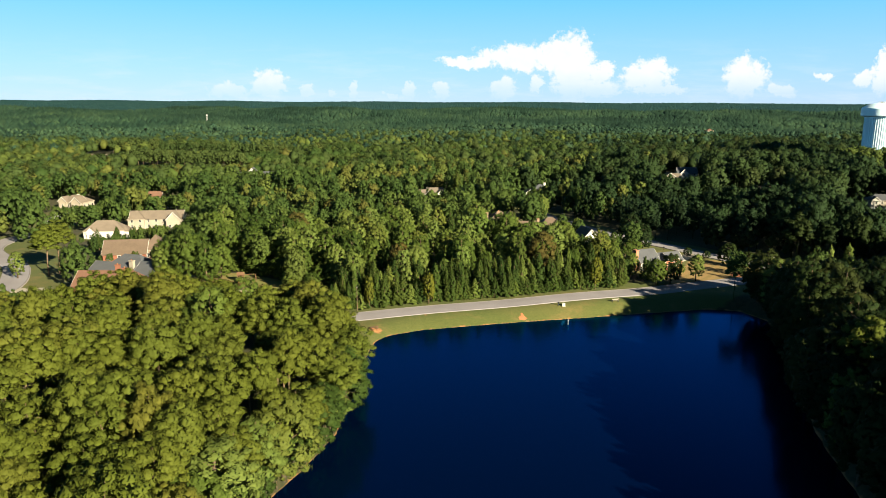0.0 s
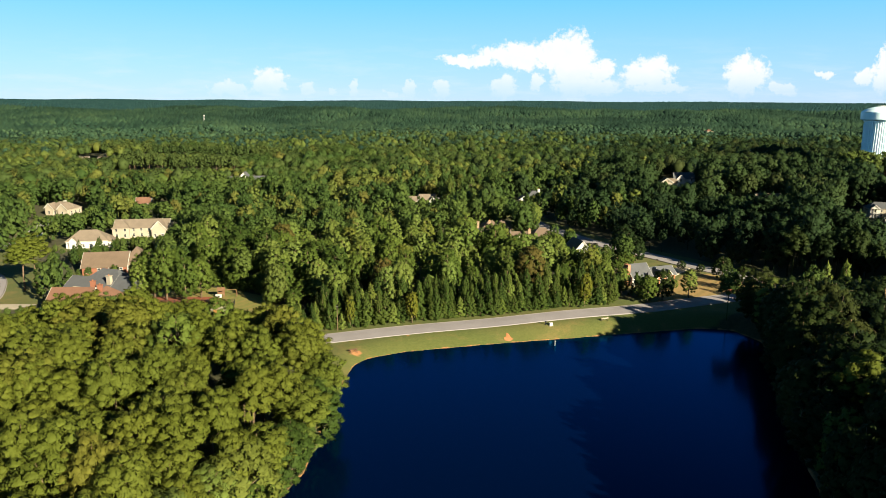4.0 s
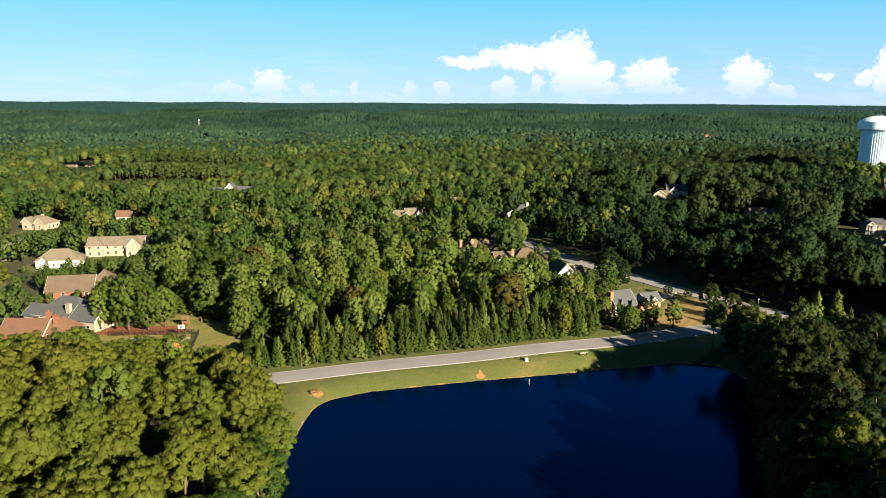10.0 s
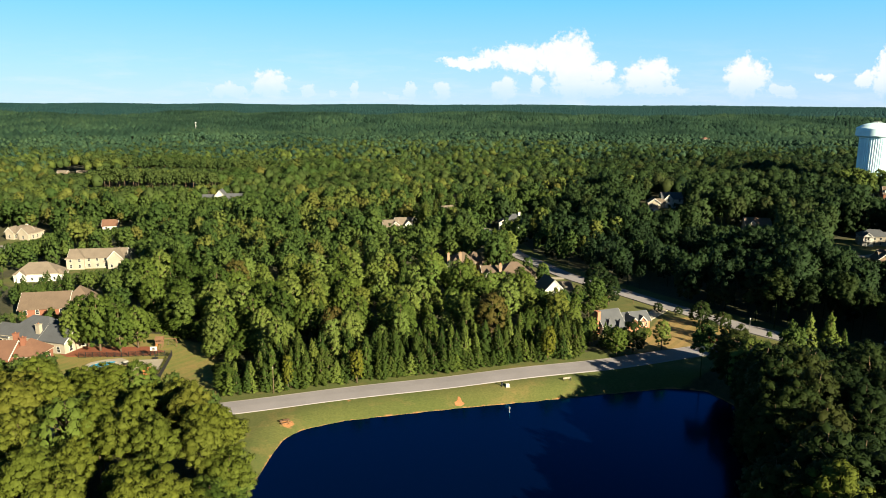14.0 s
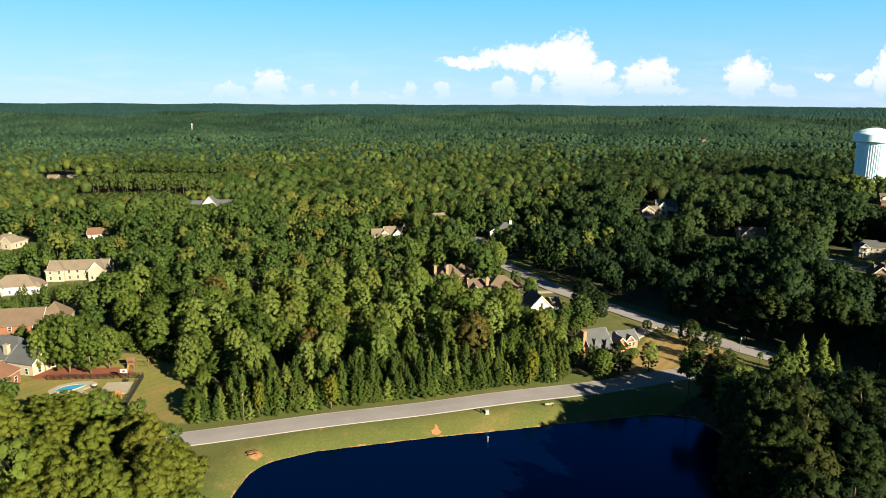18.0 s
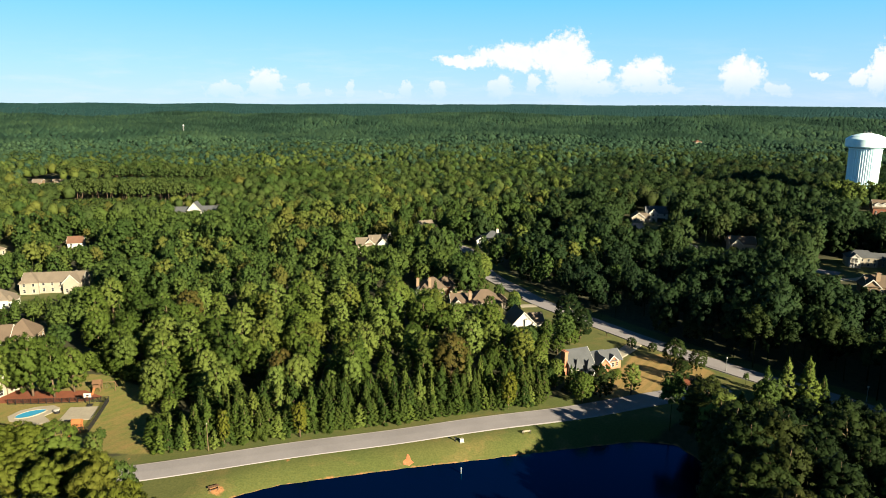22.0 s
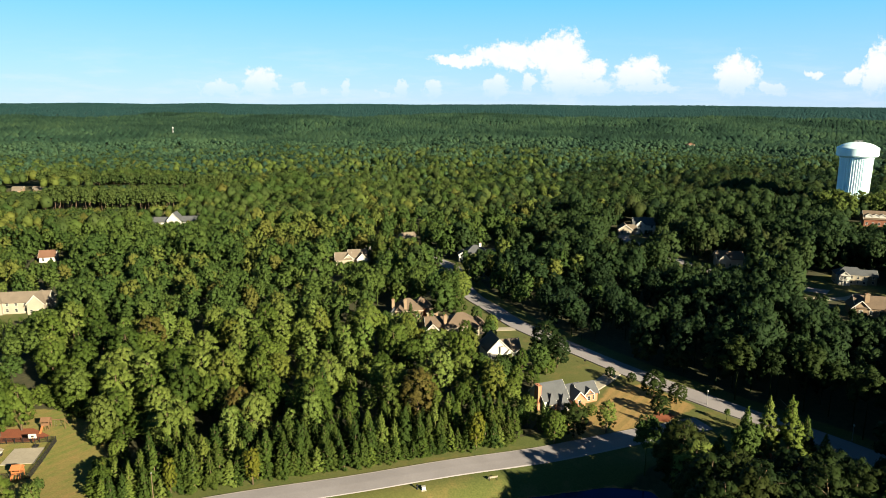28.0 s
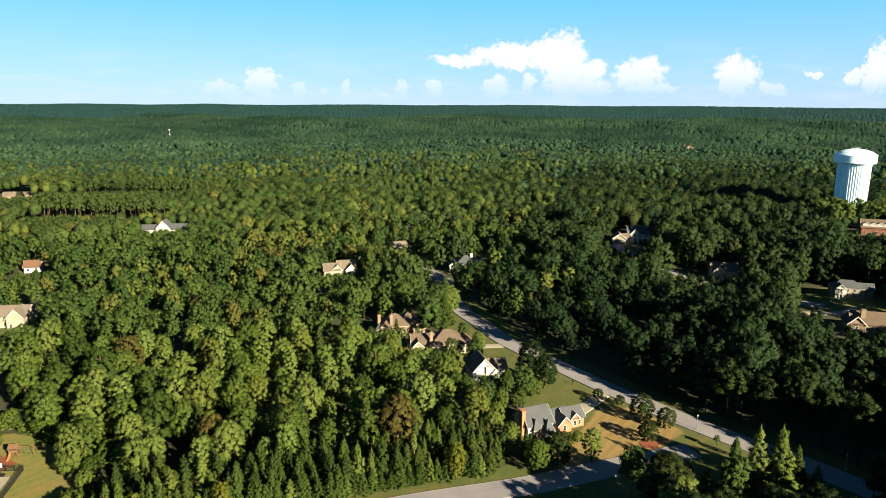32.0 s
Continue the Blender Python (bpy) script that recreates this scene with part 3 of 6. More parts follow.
build_ground()
build_road("road", DAM_ROAD, 6.8, "pale grey asphalt road along the lake's grassy dam", kerb=(1,))
build_road("road_main", MAIN_ROAD, 7.6, "curving pale grey asphalt estate road", lift=0.17)
build_road("road_hill", HILL_ROAD, 6.0, "narrow asphalt road between wooded plots", kerb=())
build_road("road_west", WEST_ROAD, 8.0, "pale asphalt estate road winding past houses")
build_road("driveway_1", [(93, 249.5), (88, 243), (82, 236)], 4.0, "pale concrete driveway to the brick house", mat=CONCRETE, kerb=(), lift=0.12)
build_road("driveway_2", [(66, 291), (58, 290), (52, 286)], 3.4, "pale concrete driveway between lawns", mat=CONCRETE, kerb=(), lift=0.12)
build_road("driveway_3", [(-138, 205), (-130, 206.5), (-121, 207)], 5.0, "pale concrete driveway", mat=CONCRETE, kerb=(), lift=0.12)
build_road("driveway_4", [(182, 350), (176, 362), (166, 372)], 4.0, "pale concrete driveway", mat=CONCRETE, kerb=(), lift=0.12)
build_road("driveway_5", [(190, 322), (206, 321), (216, 326)], 3.5, "pale concrete driveway", mat=CONCRETE, kerb=(), lift=0.12)

water = mesh_of("lake_water", [(x, y, WATER) for x, y in LAKE_EDGE + (LAKE_EDGE - LAKE_EDGE.mean(0)) * 0.006], [tuple(range(len(LAKE_EDGE)))[::-1]], LAKE)
if water.polygons[0].normal.z < 0:
    water.flip_normals()
tagged(new("water", water), "dark blue still lake reflecting the wooded banks", "lake", kind="structure")

# ---- trees ----
rng = np.random.default_rng(7)


def unit(v):
    return v / np.linalg.norm(v, axis=-1, keepdims=True)


def clumps(centres, normals, size, r, shade):
    """One small leaf clump at each centre, turned about its normal; shade: the way the crown's surface faces there."""
    n = len(centres)
    nn = unit(normals + r.normal(0, 0.26, (n, 3)))
    up = np.array([0, 0, 1.0]) + 0.7 * normals + r.normal(0, 0.55, (n, 3))   # sprays point up and outwards
    b = unit(up - (up * nn).sum(1, keepdims=True) * nn)
    a = np.cross(b, nn)
    s = (size * r.uniform(0.55, 1.4, n))[:, None]
    p0 = centres - a * s * 0.5 - b * s * 0.7
    p1 = centres + a * s * 0.5 - b * s * 0.7 + nn * s * 0.1
    p2 = centres + b * s * r.uniform(0.8, 1.5, (n, 1)) + nn * s * 0.3
    v = np.stack([p0, p1, p2], 1).reshape(-1, 3)
    f = np.arange(n * 3).reshape(n, 3)
    ng = np.cross(p1 - p0, p2 - p0)
    sh = unit(shade + r.normal(0, 0.15, (n, 3)))
    back = (ng * sh).sum(1) < 0
    f[back] = f[back][:, ::-1]
    return v, f, np.repeat(sh, 3, 0)


ICO0 = (np.array([(0, 0, 1), (0.9, 0, 0.3), (0.28, 0.86, 0.3), (-0.73, 0.53, 0.3), (-0.73, -0.53, 0.3), (0.28, -0.86, 0.3), (0.6, 0.44, -0.6), (-0.23, 0.7, -0.6), (-0.75, 0, -0.6), (-0.23, -0.7, -0.6), (0.6, -0.44, -0.6)]),
        np.array([(0, 1, 2), (0, 2, 3), (0, 3, 4), (0, 4, 5), (0, 5, 1), (1, 6, 2), (2, 7, 3), (3, 8, 4), (4, 9, 5), (5, 10, 1), (2, 6, 7), (3, 7, 8), (4, 8, 9), (5, 9, 10), (1, 10, 6)]))


OCTA = (np.array([(0, 0, 1.0), (1, 0, 0), (0, 1.0, 0), (-1, 0, 0), (0, -1.0, 0), (0, 0, -0.8)]), np.array([(0, 1, 2), (0, 2, 3), (0, 3, 4), (0, 4, 1), (5, 2, 1), (5, 3, 2), (5, 4, 3), (5, 1, 4)]))


def dome_points(n, r, low=-0.35):
    """Even directions over a dome, from its top down to a given depth."""
    out = []
    for k in range(n):
        z = 1 - (k + 0.5 + r.uniform(-0.3, 0.3)) / n * (1 - low)
        a = 2.4 * k + r.uniform(-0.35, 0.35)
        q = math.sqrt(max(0.0, 1 - z * z))
        out.append((q * math.cos(a), q * math.sin(a), z))
    return out


def crown_lobes(kind, r, q=1.0):
    """The lobes of a crown of unit height: centre, half-axes; q: how many of them."""
    out, g = [], q ** -0.45
    if kind == "pine":
        for x, y, z in dome_points(int(90 * q), r, -0.6):
            k, s = r.uniform(0.5, 1.12), r.uniform(0.026, 0.052) * g
            out.append(((0.19 * k * x, 0.19 * k * y, 0.68 + 0.27 * k * z), (s * 1.1, s * 1.1, s)))
        out.append(((0, 0, 0.66), (0.14, 0.14, 0.21)))
    elif kind == "broad":
        for x, y, z in dome_points(int(120 * q), r, -0.85):
            k, s = r.uniform(0.80, 1.06), r.uniform(0.026, 0.050) * g
            out.append(((0.24 * k * x, 0.24 * k * y, 0.49 + 0.42 * k * z), (s, s, s * 1.15)))
        out.append(((0, 0, 0.49), (0.25, 0.25, 0.45)))
    elif kind == "cone":
        n = int(64 * q)
        for k in range(n):
            z = 0.05 + 0.88 * ((k + r.uniform(-0.3, 0.3)) / n)
            reach = 0.215 * max(0.0, 1 - z) ** 0.9 + 0.004
            a = k * 2.4 + r.uniform(-0.4, 0.4)
            s = (0.020 + 0.040 * (1 - z)) * g * r.uniform(0.75, 1.2)
            k_ = r.uniform(0.62, 1.15)
            out.append(((reach * k_ * math.cos(a), reach * k_ * math.sin(a), z), (s, s, s * 1.2)))
        out.append(((0, 0, 0.95), (0.02, 0.02, 0.07)))
        out.append(((0, 0, 0.30), (0.22, 0.22, 0.34)))
        out.append(((0, 0, 0.62), (0.12, 0.12, 0.34)))
    elif kind == "oval":
        for x, y, z in dome_points(int(76 * q), r, -0.8):
            k, s = r.uniform(0.80, 1.08), r.uniform(0.024, 0.044) * g
            out.append(((0.165 * k * x, 0.165 * k * y, 0.52 + 0.41 * k * z), (s, s, s * 1.2)))
        out.append(((0, 0, 0.5), (0.18, 0.18, 0.46)))
    return out


def crown_arrays(kind, n, size, seed, q=1.0):
    """Vertices, triangles and shading normals of a crown of unit height: leaf clumps over lobes, and a rough inner mass."""
    r = np.random.default_rng(seed)
    lobes = crown_lobes(kind, r, q)
    w = np.array([a * b if a < 0.1 else 0.0 for _, (a, b, _) in lobes])
    pick = r.choice(len(lobes), n, p=w / w.sum())
    d = unit(r.normal(0, 1, (n, 3)))
    d[:, 2] = np.where(d[:, 2] < -0.4, -d[:, 2], d[:, 2])
    c = np.array([l[0] for l in lobes])[pick]
    ax = np.array([l[1] for l in lobes])[pick]
    p = c + d * ax * (0.90 + 0.14 * r.random((n, 1)))
    dome = np.array({"pine": (0.2, 0.2, 0.30), "broad": (0.28, 0.28, 0.40), "cone": (0.2, 0.2, 0.75), "oval": (0.2, 0.2, 0.45)}[kind])
    mid = np.array((0, 0, {"pine": 0.60, "broad": 0.46, "cone": 0.30, "oval": 0.42}[kind]))
    if kind != "cone":   # a few sprays between the lobes
        reach, centre = {"pine": ((0.17, 0.17, 0.22), 0.68), "broad": ((0.23, 0.23, 0.40), 0.49), "oval": ((0.15, 0.15, 0.39), 0.52)}[kind]
        k = int(n * (0.06 if kind == "pine" else 0.12))
        e = unit(r.normal(0, 1, (k, 3)))
        e[:, 2] = np.where(e[:, 2] < -0.6, -e[:, 2], e[:, 2])
        p[:k] = np.array((0, 0, centre)) + e * np.array(reach) * r.uniform(0.85, 1.0, (k, 1))
        d[:k], ax[:k] = e, np.array(reach)
    out = unit((p - mid) / dome ** 2)
    lobe = unit(d / ax)
    tilt = lobe if kind == "pine" else unit(0.6 * out + 0.6 * lobe)
    v, f, sh = clumps(p, tilt, size, r, unit((0.45 if kind == "pine" else 1.1) * out + 0.7 * lobe))
    vs, fs, ns, k = [v], [f], [sh], len(v)
    iv, jf = OCTA
    for (c0, a0) in lobes:   # the dense inside of each lobe
        big = a0[0] > 0.1
        j = iv * np.array(a0) * (0.45 if big else 0.92) * r.uniform(0.8, 1.12, (len(iv), 1)) + np.array(c0)
        vs.append(j)
        fs.append(jf + k)
        ns.append(unit(0.75 * unit(iv) + (0.45 if kind == "pine" else 1.1) * unit((j - mid) / dome ** 2)))
        k += len(j)
    return np.concatenate(vs), np.concatenate(fs), np.concatenate(ns)


def raw_mesh(name, v, f, nv, mat, tint=None):
    me = bpy.data.meshes.new(name)
    me.vertices.add(len(v))
    me.vertices.foreach_set("co", v.astype(np.float32).ravel())
    me.loops.add(f.size)
    me.loops.foreach_set("vertex_index", f.astype(np.int32).ravel())
    me.polygons.add(len(f))
    me.polygons.foreach_set("loop_start", np.arange(0, f.size, 3, dtype=np.int32))
    me.polygons.foreach_set("loop_total", np.full(len(f), 3, np.int32))
    me.materials.append(mat)
    if tint is not None:
        me.attributes.new("tint", "FLOAT", "POINT").data.foreach_set("value", tint.astype(np.float32))
    me.update(calc_edges=True)
    me.normals_split_custom_set_from_vertices(nv.astype(np.float32))
    return me


def trunk_mesh(name, kind, seed, mat=None):
    """A tapered trunk of unit height with its limbs."""
    r = random.Random(seed)
    s = Shape()
    lean = [(r.uniform(-0.012, 0.012), r.uniform(-0.012, 0.012)) for _ in range(4)]
    base = {"pine": 0.011, "broad": 0.014, "cone": 0.012, "oval": 0.013}[kind]
    top = 0.9
    pts = [(0, 0, -0.03), (lean[0][0], lean[0][1], 0.25), (lean[1][0], lean[1][1], 0.5), (lean[2][0], lean[2][1], 0.75), (lean[3][0], lean[3][1], top)]
    s.tube(pts, [base * 1.35, base, base * 0.8, base * 0.5, base * 0.15], 7)
    for k in range(6 if kind in ("pine", "broad") else 3):
        z = r.uniform(0.34, 0.85) if kind == "pine" else r.uniform(0.25, 0.75)
        a = r.uniform(0, 6.28)
        l = r.uniform(0.08, 0.19)
        up = 0.03 if kind == "pine" else l * 0.8
        s.tube([(0, 0, z), (l * 0.5 * math.cos(a), l * 0.5 * math.sin(a), z + up * 0.6), (l * math.cos(a), l * math.sin(a), z + up)], [base * 0.42, base * 0.28, base * 0.08], 4)
    return s.mesh(name, mat or BARK, True)


KINDS = {  # template crowns of unit height: kind, clumps, clump size, leaves
    "pine": ("pine", 5600, 0.0108, PINE), "hardwood": ("broad", 4200, 0.0135, BROAD), "poplar": ("oval", 2000, 0.0155, PALE), "evergreen": ("cone", 1400, 0.019, YEW),
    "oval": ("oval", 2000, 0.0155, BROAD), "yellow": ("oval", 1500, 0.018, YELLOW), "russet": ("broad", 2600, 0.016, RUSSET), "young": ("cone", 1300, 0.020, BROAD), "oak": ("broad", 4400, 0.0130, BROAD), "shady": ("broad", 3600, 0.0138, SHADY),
}
CROWNS = {k: [raw_mesh("crown", *crown_arrays(kind, n, s, 11 * j + len(k)), mat) for j in range(4)] for k, (kind, n, s, mat) in KINDS.items()}
TRUNKS = {k: [trunk_mesh("trunk", kind, 5 * j + len(k)) for j in range(3)] for k, (kind, *_ ) in KINDS.items()}
TREE_TAGS = {
    "pine": ("pine_tree", "tall loblolly pine with olive-green needles and a bare lower trunk", "pine"),
    "hardwood": ("hardwood_tree", "full-crowned green hardwood tree in late summer leaf", "tree"),
    "poplar": ("poplar_tree", "tulip poplar with a pale silvery-green crown", "tree"),
    "evergreen": ("young_pine", "young dark green conical pine in the roadside belt", "tree"),
    "oval": ("sweetgum_tree", "oval green sweetgum tree", "tree"),
    "yellow": ("yellowing_tree", "slim tree with yellowing leaves", "tree"),
    "russet": ("russet_tree", "broad tree with russet-brown foliage", "tree"),
    "shady": ("shade_tree", "dark green full-crowned hardwood tree, leaf colour darkened for shade", "tree"),
    "oak": ("oak_tree", "tall oak with an olive-green crown over a straw bed", "tree"),
    "young": ("young_tree", "young conical green broadleaf tree", "tree"),
}
TREES = []


def plant(kind, x, y, h, wide=1.0, group=""):
    name, label, cat = TREE_TAGS[kind]
    k = len(TREES)
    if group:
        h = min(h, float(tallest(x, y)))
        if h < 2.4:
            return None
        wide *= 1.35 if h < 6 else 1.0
    z = height(x, y)
    m = pose(x, y, z - 0.05, 0, 0, (k * 137.5) % 360)
    t = empty(name, m, label, cat, group)
    sc = Matrix.Diagonal((h * wide, h * wide, h, 1))
    part("trunk", TRUNKS[kind][k % 3], t, sc)
    part("crown", CROWNS[kind][k % 4], t, sc)
    TREES.append((x, y, h * 0.16 * wide))
    return t


# lanes kept low so the camera sees a spot, or sunlight reaches it: (x, y, half width, height kept at the spot, slope of
# the tree line, point the lane runs towards)
LOW_LANES = [(hx, hy, r + 1.0, 2.0, 66.0 / math.hypot(hx - 22, hy - 30), (22, 30)) for hx, hy, r in HOUSES_AT[:2] + HOUSES_AT[9:20]] + [(hx, hy, r, k_, 72.0 / math.hypot(hx - 28, hy - 38), (28, 38)) for (hx, hy, r), k_ in zip(HOUSES_AT[2:9], (2.0, 2.5, 3.0, 3.5, 5.0, 6.0, 5.0))] + [(-180, 424, 8, 2.0, 0.14, (22, 30)), (182, 379, 8, 3.0, 0.17, (22, 30)), (327, 520, 11, 16.0, 0.06, (22, 30)), (345, 548, 5, 4.0, 0.10, (22, 30))]
LOW_LANES += [(-140, 214, 12, 0.5, 0.222, (0, 0)), (-127, 206, 7, 0.5, 0.225, (0, 0)), (-56, 190, 20, 2.0, 0.372, (4, 110)), (-72, 192, 10, 2.0, 0.372, (-12, 112)), (-62, 203, 8, 0.5, 0.34, (16, 22)), (-77, 202, 9, 1.5, 0.37, (24, 32)), (-60, 190, 3, 0.5, 0.36, (18, 24)), (-44, 205, 8, 0.5, 0.30, (6, 10)), (-66, 218, 5, 0.5, 0.33, (16, 22)), (-160, 240, 10, 0.5, 0.23, (0, 0)), (-165, 280, 8, 0.5, 0.20, (0, 0)), (-335, 668, 13, 2.0, 0.11, (30, 40)),
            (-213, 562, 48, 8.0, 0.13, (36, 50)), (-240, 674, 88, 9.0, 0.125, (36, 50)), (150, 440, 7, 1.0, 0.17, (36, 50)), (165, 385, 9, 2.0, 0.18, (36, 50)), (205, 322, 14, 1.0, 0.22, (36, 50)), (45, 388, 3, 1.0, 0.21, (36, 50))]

LOW_LANES += [(-217, 399, 9, 0.5, 0.13, (0, 0)), (-152.5, 299, 9, 0.5, 0.17, (0, 0)), (-139, 323, 11, 1.0, 0.165, (0, 0))]
# lanes towards the sun on the south-east side, trees cut low so these houses are lit
LOW_LANES += [(hx, hy, half, 2.0, 0.385, (hx + 67, hy - 74)) for hx, hy, half in ((151, 456, 5), (222.5, 342, 9), (207, 300, 9), (313, 465, 10), (-8, 397, 7), (56, 262, 6), (70, 224, 7), (42, 287, 7))]


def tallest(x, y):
    """How tall a tree may be at a place without rising into a low lane or hiding the main road from the camera."""
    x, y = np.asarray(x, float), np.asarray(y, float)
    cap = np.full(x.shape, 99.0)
    for gx_, gy_, half, keep, slope, (tx, ty) in LOW_LANES:
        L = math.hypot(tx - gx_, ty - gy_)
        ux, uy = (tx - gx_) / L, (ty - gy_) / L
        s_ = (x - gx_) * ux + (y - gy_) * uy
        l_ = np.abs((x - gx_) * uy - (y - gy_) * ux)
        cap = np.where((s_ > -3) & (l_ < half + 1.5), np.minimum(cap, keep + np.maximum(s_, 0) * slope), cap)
    # main road: tree tops stay below the camera's line of sight to it
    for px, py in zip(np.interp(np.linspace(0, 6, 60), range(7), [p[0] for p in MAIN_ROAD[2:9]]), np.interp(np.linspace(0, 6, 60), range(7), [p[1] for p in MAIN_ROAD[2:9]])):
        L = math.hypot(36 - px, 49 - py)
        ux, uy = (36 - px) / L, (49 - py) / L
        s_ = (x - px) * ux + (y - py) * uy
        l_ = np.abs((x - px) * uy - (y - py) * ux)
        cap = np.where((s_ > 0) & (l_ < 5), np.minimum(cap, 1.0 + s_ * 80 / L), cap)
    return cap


def free(x, y, road_gap=2.5):
    """Where trees may stand, on arrays."""
    x, y = np.asarray(x, float), np.asarray(y, float)
    ok = lake_distance(x, y) > 1.5
    for line, w in ROADS:
        ok &= along_line(x, y, line) > w / 2 + road_gap
    for poly in OPEN:
        ok &= ~in_poly(x, y, poly)
    for hx, hy, r in HOUSES_AT:
        ok &= np.hypot(x - hx, y - hy) > r
    return ok


def scatter(x0, x1, y0, y1, step, seed, poly=None, gap=2.5):
    """Jittered places in a box, where trees may stand."""
    r = np.random.default_rng(seed)
    xs, ys = np.meshgrid(np.arange(x0, x1, step), np.arange(y0, y1, step * 0.87))
    xs[1::2] += step / 2
    x, y = (xs + r.uniform(-0.36, 0.36, xs.shape) * step).ravel(), (ys + r.uniform(-0.36, 0.36, ys.shape) * step).ravel()
    keep = free(x, y, gap)
    if poly:
        keep &= in_poly(x, y, poly)
    return np.stack([x[keep], y[keep]], 1)


WEST_BANK = [(-98, 48), (-34, 48), (-18, 100), (-17, 136), (-26, 148), (-40, 159), (-58, 170), (-100, 172)]
BELT = [(-36.5, 180.5), (0, 189), (20, 194.5), (42, 200.5), (57, 205), (54, 217), (-42, 194)]
MID_WOOD = [(-42, 194), (54, 217), (54, 232), (44, 262), (26, 285), (-100, 285), (-84, 240), (-62, 226), (-47, 217)]
EAST_BANK = [(58, 52), (130, 52), (140, 150), (132, 174), (112, 181), (98, 184), (90, 194), (84, 196), (92, 190), (93, 178), (64, 94)]

rnd = random.Random(3)
for x, y in scatter(-100, -14, 46, 178, 7.4, 1, WEST_BANK, 1.0):
    plant("pine" if rnd.random() < 0.92 else "hardwood", x, y, rnd.choice((rnd.uniform(13.5, 17), rnd.uniform(17, 21.5))), rnd.uniform(0.95, 1.2), "pines on the west bank")
for x, y in scatter(-44, 58, 176, 220, 3.7, 2, BELT, 1.7):
    plant("evergreen" if rnd.random() < 0.75 else "young", x, y, rnd.uniform(8.0, 11.5), rnd.uniform(1.0, 1.25), "roadside tree belt")
for x, y in scatter(-100, 56, 192, 286, 8.4, 3, MID_WOOD):
    q = rnd.random()
    plant("hardwood" if q < 0.56 else "oval" if q < 0.68 else "poplar" if q < 0.86 else "evergreen" if q < 0.985 else "russet", x, y, rnd.choice((rnd.uniform(8, 11.5), rnd.uniform(13, 17.5))), rnd.uniform(1.0, 1.2) * (1.15 if 0.56 < q < 0.86 else 1.0), "woodland trees")
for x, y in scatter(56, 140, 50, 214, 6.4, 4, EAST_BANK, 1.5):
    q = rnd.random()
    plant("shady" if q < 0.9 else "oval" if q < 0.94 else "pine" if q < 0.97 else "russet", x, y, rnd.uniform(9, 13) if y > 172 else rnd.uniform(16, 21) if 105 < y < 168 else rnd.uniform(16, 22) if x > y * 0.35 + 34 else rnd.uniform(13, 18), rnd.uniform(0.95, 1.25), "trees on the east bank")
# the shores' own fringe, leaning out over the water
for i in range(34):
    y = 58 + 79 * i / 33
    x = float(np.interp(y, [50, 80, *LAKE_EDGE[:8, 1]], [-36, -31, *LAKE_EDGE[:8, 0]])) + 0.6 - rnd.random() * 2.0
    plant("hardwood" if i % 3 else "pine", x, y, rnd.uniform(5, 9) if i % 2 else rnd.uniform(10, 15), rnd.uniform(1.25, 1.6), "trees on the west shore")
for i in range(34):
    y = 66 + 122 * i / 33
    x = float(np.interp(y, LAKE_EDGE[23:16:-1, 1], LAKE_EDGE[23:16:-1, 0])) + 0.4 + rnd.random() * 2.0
    if 126 < y < 144:   # left open so the camera sees the dead wood behind
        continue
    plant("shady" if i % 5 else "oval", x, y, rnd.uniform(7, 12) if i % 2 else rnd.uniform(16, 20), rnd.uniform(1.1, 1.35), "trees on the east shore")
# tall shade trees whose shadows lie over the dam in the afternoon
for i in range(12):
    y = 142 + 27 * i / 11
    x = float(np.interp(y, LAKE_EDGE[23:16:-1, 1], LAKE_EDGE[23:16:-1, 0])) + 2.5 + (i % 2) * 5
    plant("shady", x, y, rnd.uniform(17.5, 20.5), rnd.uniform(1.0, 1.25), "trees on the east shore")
# low growth along the garden's edge
EDGE = [(-36, 181.5), (-40.5, 191), (-47.5, 205), (-50, 216.5), (-63, 226), (-72, 231), (-88, 232.5)]
for (ax, ay), (bx, by) in zip(EDGE, EDGE[1:]):
    for i in range(int(math.dist((ax, ay), (bx, by)) / 2.4)):
        t = i * 2.4 / math.dist((ax, ay), (bx, by))
        plant("hardwood" if i % 3 else "young", ax + (bx - ax) * t + rnd.uniform(0.3, 1.6), ay + (by - ay) * t + rnd.uniform(0, 1.2), rnd.uniform(4, 8), rnd.uniform(1.4, 1.8), "garden edge growth")
# low young growth at the foot of the belt, on the verge
for i in range(44):
    t = i / 43 + rnd.uniform(-0.008, 0.008)
    plant("evergreen" if i % 3 else "young", -35 + 90 * t, 181.4 + 23.3 * t + rnd.uniform(-0.5, 0.5), rnd.uniform(3.5, 7.5), rnd.uniform(1.15, 1.5), "roadside tree belt")
# lower pines between the bank's wood and the garden
for x, y in ((-57, 171), (-61, 174), (-65, 172), (-66, 178), (-70, 175), (-72, 180), (-75, 176), (-78, 181), (-81, 177), (-85, 181), (-88, 177), (-92, 180), (-96, 184), (-52, 172)):
    if free(x, y, 0.5):
        plant("pine" if x % 2 else "hardwood", x, y, 0.355 * math.hypot(x + 77, y - 202) + rnd.uniform(-0.8, 0.4), 1.3)
